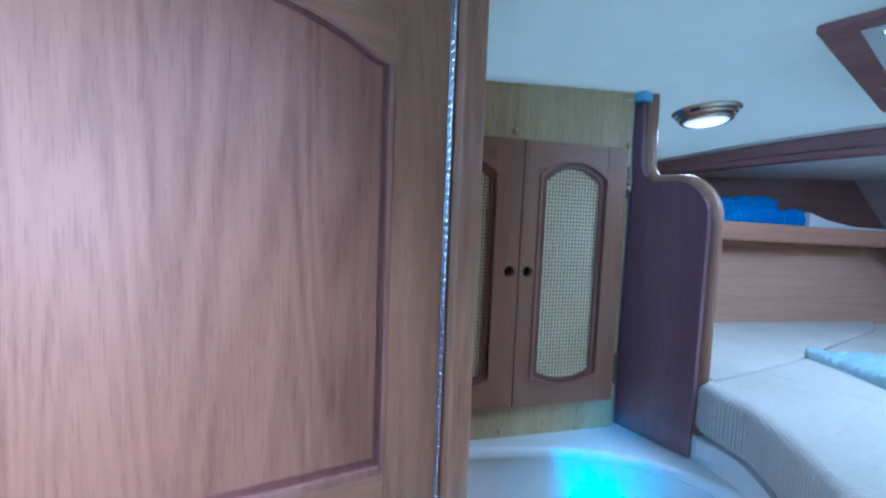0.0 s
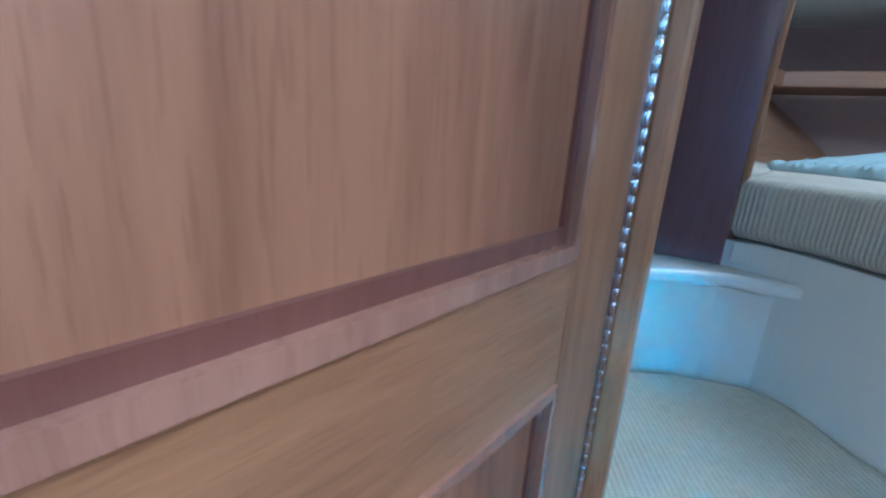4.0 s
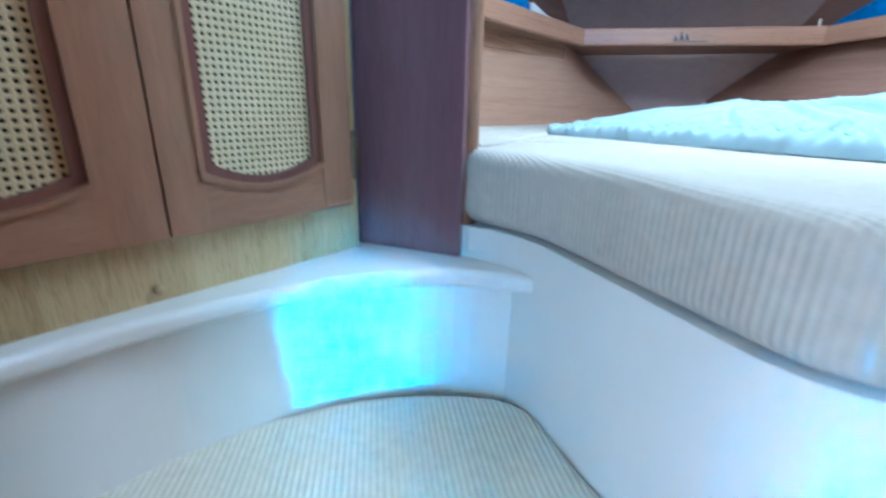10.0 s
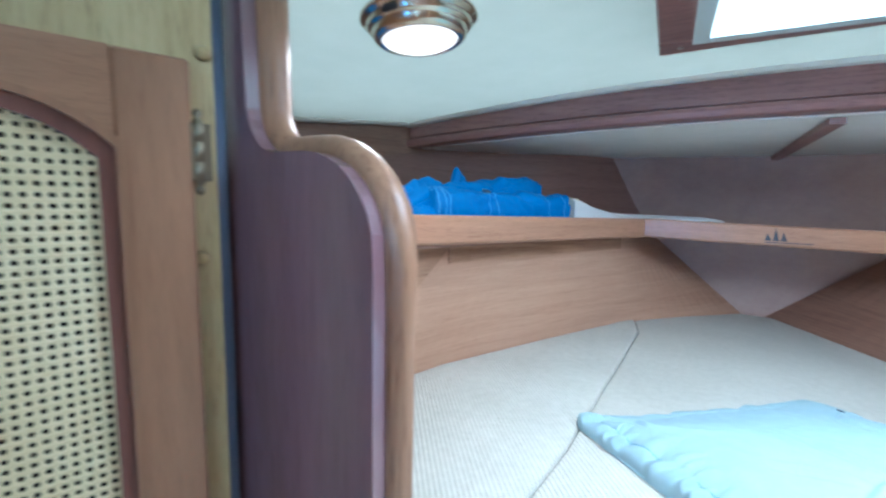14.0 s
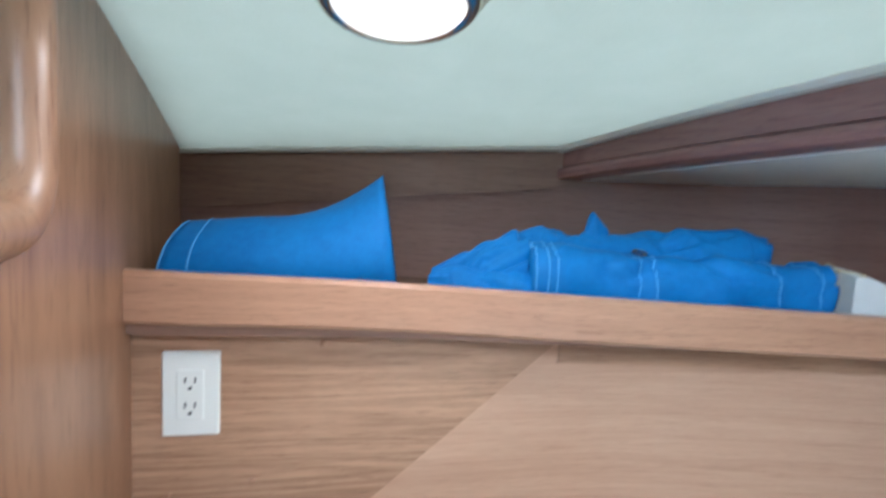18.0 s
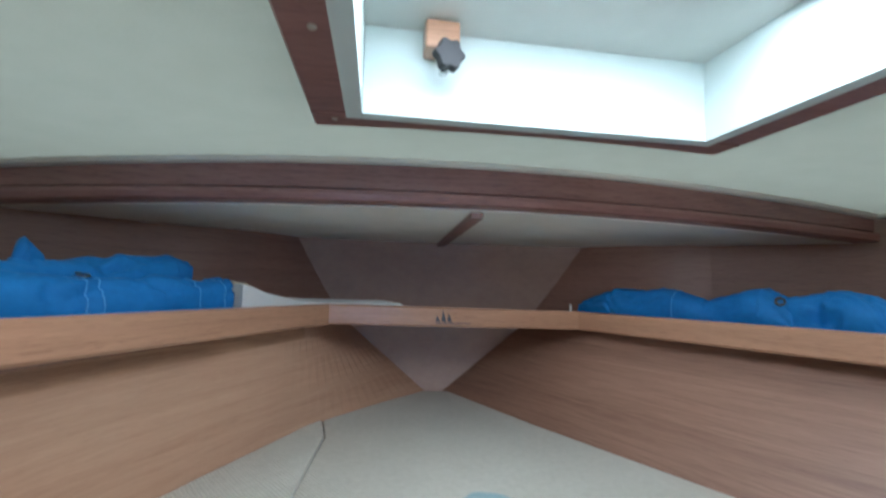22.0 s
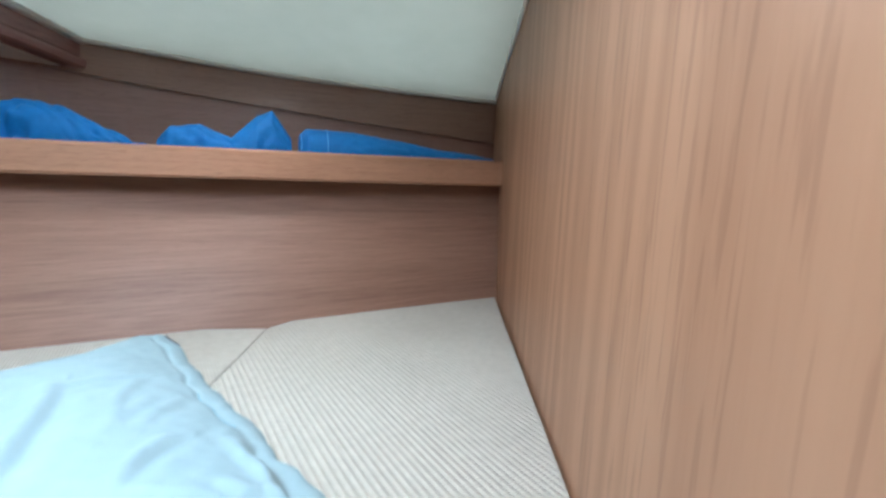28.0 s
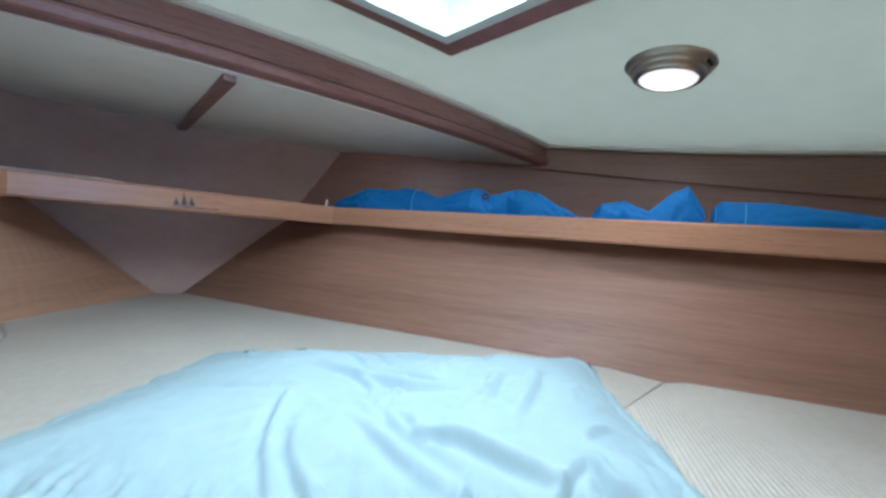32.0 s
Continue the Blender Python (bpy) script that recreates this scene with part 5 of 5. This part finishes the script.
def cone_cover():
    """Sleeve of stiff canvas lying on its side, its open end flared up."""
    rings = []
    a, b = Vector((-1.055, 0.950, 0)), Vector((-0.915, 1.262, 0))
    d = (b - a).normalized()
    side = Vector((-d.y, d.x, 0))
    for i in range(25):
        u = i / 24
        p = a.lerp(b, u)
        h = 0.122 + 0.028 * u + 0.055 * max(0, (u - 0.45) / 0.55) ** 1.7
        ring = []
        for k in range(32):
            t = 2 * math.pi * k / 32
            s, zz = math.cos(t), (math.sin(t) + 1) / 2
            lean = -0.035 * zz * u ** 3 + 0.03 * zz * (1 - u) ** 3
            sharp = abs(s) ** (1 + 0.6 * u)
            ring.append(p + side * math.copysign(sharp, s) * (0.055 + 0.012 * u) + d * lean + Vector((0, 0, SHELF + 0.008 + zz * h + 0.004 * noise.noise(p * 8 + Vector((s * 2, zz * 2, 0))))))
        rings.append(ring)
    bm = loft(rings, True, True)
    ob = part("canvas_sleeve", bm, M_CANVAS, None, "", True)
    tagged(ob, "stiff blue canvas sleeve with one end flared up", "canvas cover", "blue canvas covers")
    for k in (0, 3):
        part("stitch_line", tube(rings[k] + [rings[k][0]], 0.0014, 5), M_THREAD, ob, "pale stitched seam")


cone_cover()
rolled = canvas_cover("crumpled blue canvas cover rolled up with stitched seams", [
    ("tail", [(-0.895, 1.285, 0.018, 0.050), (-0.875, 1.325, 0.045, 0.060), (-0.845, 1.385, 0.05, 0.075), (-0.815, 1.445, 0.05, 0.070), (-0.80, 1.475, 0.03, 0.05)], 3.1, 0.022, ()),
    ("gather", [(-0.880, 1.290, 0.010, 0.066), (-0.862, 1.322, 0.016, 0.078), (-0.838, 1.368, 0.014, 0.070), (-0.808, 1.420, 0.018, 0.100)], 4.4, 0.012, ()),
    ("gather", [(-0.898, 1.305, 0.010, 0.070), (-0.882, 1.345, 0.018, 0.098), (-0.862, 1.378, 0.014, 0.118), (-0.845, 1.425, 0.016, 0.135)], 6.6, 0.012, ()),
    ("gather", [(-0.868, 1.330, 0.008, 0.060), (-0.850, 1.362, 0.014, 0.102), (-0.835, 1.392, 0.012, 0.112), (-0.822, 1.428, 0.016, 0.128)], 8.1, 0.014, ()),
    ("roll", [(-0.812, 1.425, 0.048, 0.118), (-0.79, 1.468, 0.050, 0.122), (-0.745, 1.555, 0.050, 0.108), (-0.70, 1.645, 0.052, 0.112), (-0.65, 1.745, 0.048, 0.108), (-0.608, 1.835, 0.042, 0.112), (-0.602, 1.845, 0.020, 0.095)], 5.3, 0.017, (1, 6, 9, 30, 33, 58, 66)),
    ("back_fold", [(-0.905, 1.37, 0.03, 0.07), (-0.875, 1.42, 0.05, 0.13), (-0.845, 1.475, 0.05, 0.155), (-0.81, 1.54, 0.045, 0.135), (-0.775, 1.60, 0.045, 0.130), (-0.735, 1.675, 0.05, 0.156), (-0.69, 1.765, 0.045, 0.163), (-0.665, 1.80, 0.03, 0.14)], 9.7, 0.022, (20,)),
    ("flap", [(-0.80, 1.530, 0.012, 0.14), (-0.797, 1.540, 0.022, 0.172), (-0.785, 1.562, 0.014, 0.145)], 12.2, 0.006, ()),
])
# Flat black disc in place of the shaded inside of the roll.
part("mouth", lathe([(0.0005, 0.001), (0.030, 0.0), (0.034, -0.002)], 20, pose(-0.8155, 1.4185, SHELF + 0.066, 90, 0, 24)), M_SHADE, rolled, "black disc standing for the shade inside the rolled canvas")
canvas_cover("crumpled blue canvas cover lying along the shelf", [
    ("fold", [(0.45, 2.17, 0.03, 0.06), (0.52, 2.06, 0.055, 0.105), (0.585, 1.93, 0.055, 0.115), (0.64, 1.82, 0.05, 0.075), (0.70, 1.70, 0.055, 0.12), (0.725, 1.64, 0.05, 0.105)], 11.5, 0.020, (34,)),
    ("tail", [(0.715, 1.66, 0.04, 0.09), (0.745, 1.59, 0.05, 0.112), (0.775, 1.52, 0.045, 0.105), (0.805, 1.45, 0.035, 0.07), (0.83, 1.395, 0.02, 0.035)], 14.8, 0.022, ()),
])
canvas_cover("bunched blue canvas cover with a raised corner", [
    ("body", [(0.835, 1.378, 0.028, 0.055), (0.845, 1.355, 0.045, 0.085), (0.868, 1.305, 0.045, 0.098), (0.895, 1.25, 0.04, 0.072), (0.918, 1.20, 0.05, 0.125), (0.930, 1.172, 0.045, 0.138), (0.948, 1.135, 0.035, 0.075)], 21.3, 0.010, ()),
])
canvas_cover("folded blue canvas cover tapering flat at one end", [
    ("body", [(0.958, 1.118, 0.035, 0.085), (0.964, 1.105, 0.055, 0.102), (1.01, 1.00, 0.06, 0.100), (1.07, 0.87, 0.06, 0.085), (1.13, 0.75, 0.055, 0.072), (1.19, 0.64, 0.045, 0.06)], 31.9, 0.006, (3, 20)),
])
for nm, (x, y, z), rot, lab in (("buckle", (-0.727, 1.567, 1.478), (0.3, 0.2, 0.6), "small steel buckle on blue canvas"), ("strap_clip", (0.672, 1.64, 1.455), (1.2, 0.2, -0.9), "black strap clip on blue canvas")):
    bu = thing(nm, lab, "buckle")
    part("frame", ring_between(circle(0, 0, 0.011, 12), circle(0, 0, 0.006, 12), 0.004), M_STEEL if nm == "buckle" else M_BLACK, bu)
    bu.location = (x, y, z)
    bu.rotation_euler = rot
pb = thing("booklet", "thick white folded chart lying on the shelf", "booklet")
rows = []
for x, y, h, w in ((-0.594, 1.892, 0.104, 0.028), (-0.588, 1.902, 0.107, 0.030), (-0.55, 1.965, 0.082, 0.030), (-0.495, 2.045, 0.062, 0.032), (-0.43, 2.115, 0.054, 0.034), (-0.36, 2.150, 0.052, 0.034), (-0.195, 2.160, 0.050, 0.030), (-0.19, 2.161, 0.047, 0.028)):
    rows.append([(x - w, y + w * 0.6, SHELF + 0.008), (x + w, y - w * 0.6, SHELF + 0.008), (x + w, y - w * 0.6, SHELF + h - 0.004), (x + w * 0.7, y - w * 0.4, SHELF + h), (x - w, y + w * 0.6, SHELF + h + 0.006)])
part("sheet", loft(rows, True, True), M_PAPER, pb)
part("spine", tube([Vector(rows[1][2]), (Vector(rows[0][3]) + Vector(rows[0][4])) / 2, Vector(rows[1][4])], 0.003, 6), M_CANE, pb, "yellowed edge")
ck = thing("shelf_clip", "tiny pale clip standing on the shelf rail", "clip")
part("peg", box(0.366, 2.077, 1.396, 0.371, 2.084, 1.418, 0.001, 1), M_PLATE, ck)

# ---- outlet ----
ou = thing("power_outlet", "white double power outlet with a square-cut plate", "outlet")
oc, od = Vector((-0.9488, 0.9825, 1.268)), Vector((0.333, 0.943, 0)).normalized()
on = Vector((od.y, -od.x, 0))
om = Matrix(((od.x, 0, on.x, oc.x), (od.y, 0, on.y, oc.y), (0, 1, 0, oc.z), (0, 0, 0, 1)))


def plate(name, x0, y0, x1, y1, z0, z1, material, lab="", r=0.001):
    return part(name, prism([(x0, y0), (x1, y0), (x1, y1), (x0, y1)], z0, z1, r, 1, om), material, ou, lab)


plate("plate", -0.035, -0.0575, 0.035, 0.0575, -0.004, 0.005, M_PLATE, "", 0.002)
plate("socket", -0.0165, -0.034, 0.0165, 0.034, 0.005, 0.0068, M_PLATE)
# Slots are black tabs painted as the shade in the socket openings.
for cz in (0.017, -0.017):
    for dx in (-0.006, 0.006):
        plate("slot", dx - 0.001, cz - 0.001, dx + 0.001, cz + 0.007, 0.0062, 0.0072, M_SHADE, "", 0)
    part("slot", prism(circle(0, cz - 0.008, 0.0024, 10), 0.0062, 0.0072, 0, 1, om), M_SHADE, ou)
for a, z in ((0.02, 1.125), (0.125, 1.14), (0.215, 1.335)):
    p = Vector((-0.965, 0.9365, 0)) + od * a + on * 0.0005
    structure(part("screw_cap", lathe([(0.0001, 0.003), (0.004, 0.002), (0.005, 0)], 10, Matrix.Translation((p.x, p.y, z)) @ Matrix(((od.x, 0, on.x, 0), (od.y, 0, on.y, 0), (0, 1, 0, 0), (0, 0, 0, 1)))), M_OUTLET, smooth=True), "small wooden screw cap on the lining", "screw cap")

# ---- fire extinguisher ----
fx = thing("fire_extinguisher", "small red fire extinguisher hung on the white berth front", "fire extinguisher", place=(-0.083, 0.447, 0.170))
FT = pose(0, 0, 0, 3, -2, 0)
part("cylinder", lathe([(0.02, 0.0), (0.034, 0.002), (0.038, 0.012), (0.038, 0.285), (0.033, 0.305), (0.020, 0.318), (0.016, 0.33)], 32, FT), M_RED, fx, "red enamel cylinder", True)
part("label", lathe([(0.0384, 0.085), (0.0386, 0.086), (0.0386, 0.205), (0.0384, 0.206)], 32, FT), M_PAPER, fx, "white printed label", True)
part("label_band", lathe([(0.0388, 0.086), (0.0390, 0.087), (0.0390, 0.095), (0.0388, 0.096)], 32, FT), M_YELLOW, fx, "yellow band", True)
for k in range(6):
    a = math.radians(186 + 5 * k)
    part("print", box(-0.0016, -0.0003, 0, 0.0016, 0.0008, 0.0025 + 0.002 * (k % 3), 0, 1, FT @ pose(0.039 * math.cos(a), 0.039 * math.sin(a), 0.105 + 0.017 * ((k * 3) % 5), 0, 0, math.degrees(a) + 90)), M_INK, fx)
part("valve", lathe([(0.016, 0.33), (0.017, 0.335), (0.017, 0.362), (0.012, 0.368)], 16, FT), M_STEEL, fx, "metal valve", True)
part("carry_handle", box(-0.010, -0.075, 0.372, 0.010, 0.028, 0.380, 0.003, 1, FT @ pose(0, 0, 0, -6, 0, -60)), M_STEEL, fx, "metal carry handle")
part("squeeze_lever", tube([(0.008, -0.012, 0.385), (0.012, -0.030, 0.392), (0.024, -0.048, 0.37), (0.030, -0.052, 0.30), (0.026, -0.050, 0.255)], 0.0065, 8), M_STEEL, fx, "metal discharge lever", True)
part("gauge", lathe([(0.013, 0), (0.014, 0.004), (0.012, 0.010), (0.001, 0.0105)], 18, FT @ pose(-0.012, -0.016, 0.35, 90, 0, 20)), M_STEEL, fx, "round pressure gauge", True)
part("pull_ring", tube([(-0.022 + 0.018 * math.cos(a), -0.026, 0.352 + 0.018 * math.sin(a)) for a in [2 * math.pi * k / 20 for k in range(21)]], 0.0014, 6), M_STEEL, fx, "wire pull ring", True)
part("safety_pin", prism([(-0.006, 0), (0.006, 0), (0.008, 0.045), (0.002, 0.052), (-0.003, 0.03)], 0, 0.004, 0.001, 1, FT @ pose(0.0, -0.005, 0.385, 84, 8, 0)), M_YELLOW, fx, "yellow plastic pin")
part("tag", prism([(-0.024, 0), (0.024, 0.0), (0.024, 0.118), (0.018, 0.128), (-0.018, 0.128), (-0.024, 0.118)], 0, 0.0012, 0, 1, FT @ pose(-0.054, -0.014, 0.195, 88, 6, -30)), M_PAPER, fx, "white service tag")
for k, (x0, x1, z) in enumerate(((-0.018, 0.018, 0.090), (-0.016, 0.004, 0.072), (-0.016, 0.012, 0.060), (-0.016, 0.0, 0.045), (-0.016, 0.014, 0.030))):
    part("tag_print", prism([(x0, z), (x1, z), (x1, z + (0.011 if k == 0 else 0.004)), (x0, z + (0.011 if k == 0 else 0.004))], 0.0013, 0.0019, 0, 1, FT @ pose(-0.054, -0.014, 0.195, 88, 6, -30)), M_INK, fx)
part("bracket", box(-0.016, 0.036, 0.05, 0.016, 0.050, 0.345, 0.002, 1, FT), M_BLACK, fx, "dark wall bracket")

# ---- rug, sole planks ----
ru = smooth_curve([(-0.395, 0.418, 0), (-0.33, 0.380, 0), (-0.26, 0.352, 0), (-0.17, 0.331, 0), (-0.10, 0.320, 0), (-0.012, 0.312, 0)], 14)
rug = prism([(p.x, p.y) for p in ru] + [(-0.012, 0.10), (-0.575, 0.10), (-0.522, 0.225), (-0.462, 0.325)], SOLE + 0.001, SOLE + 0.013, 0.004, 2)
tagged(part("rug", rug, M_RUG), "small blue-grey pile rug on the cabin sole", "rug")
pw, gap = 0.0465, 0.0055
k = 0
x = -0.598
while x < 0.02:
    x1 = min(x + pw, 0.028)
    part("plank", box(x, 0.088, SOLE - 0.007, x1, 0.598, SOLE, 0.0008, 1), M_SOLE, fl)
    x += pw + gap

# ---- saloon furniture ----
se = thing("settee", "pale turquoise settee along the hull side", "settee")
part("base", box(-1.69, -2.7, -0.119, -1.12, -0.55, 0.24, 0.01, 1), M_DOOR, se)
part("seat", box(-1.69, -2.7, 0.245, -1.08, -0.55, 0.37, 0.03, 3), M_SETTEE, se)
part("backrest", box(-1.695, -2.7, 0.375, -1.56, -0.55, 0.86, 0.03, 3, pose(0, 0, 0)), M_SETTEE, se)
sl = structure(part("settee_shelf", box(-1.70, -2.75, 0.90, -1.45, -0.5, 0.935, 0.004, 1), M_FIDDLE), "varnished shelf above the settee", "shelf")
for y in (-2.3, -1.6):
    cb = thing("wall_cabinet", "small teak cabinet with two carved oval doors", "cabinet", "saloon cabinets")
    part("body", box(-1.70, y - 0.32, 0.936, -1.52, y + 0.32, 1.26, 0.004, 1), M_FRAME, cb)
    for s in (-0.155, 0.155):
        part("door", box(-1.5195, y + s - 0.145, 0.95, -1.503, y + s + 0.145, 1.245, 0.003, 1), M_STILE, cb)
        # Settee turquoise reused here to paint blue light onto the carving.
        part("carved_oval", lathe([(0.09, 0), (0.088, 0.003), (0.001, 0.003)], 28, pose(-1.503, y + s, 1.10, 0, 90, 0)), M_SETTEE, cb, "carved oval with blue light put into its colour")
        part("knob", lathe([(0.004, 0), (0.009, 0.012), (0.001, 0.016)], 12, pose(-1.503, y + math.copysign(0.02, s), 1.10, 0, 90, 0)), M_STEEL, cb)
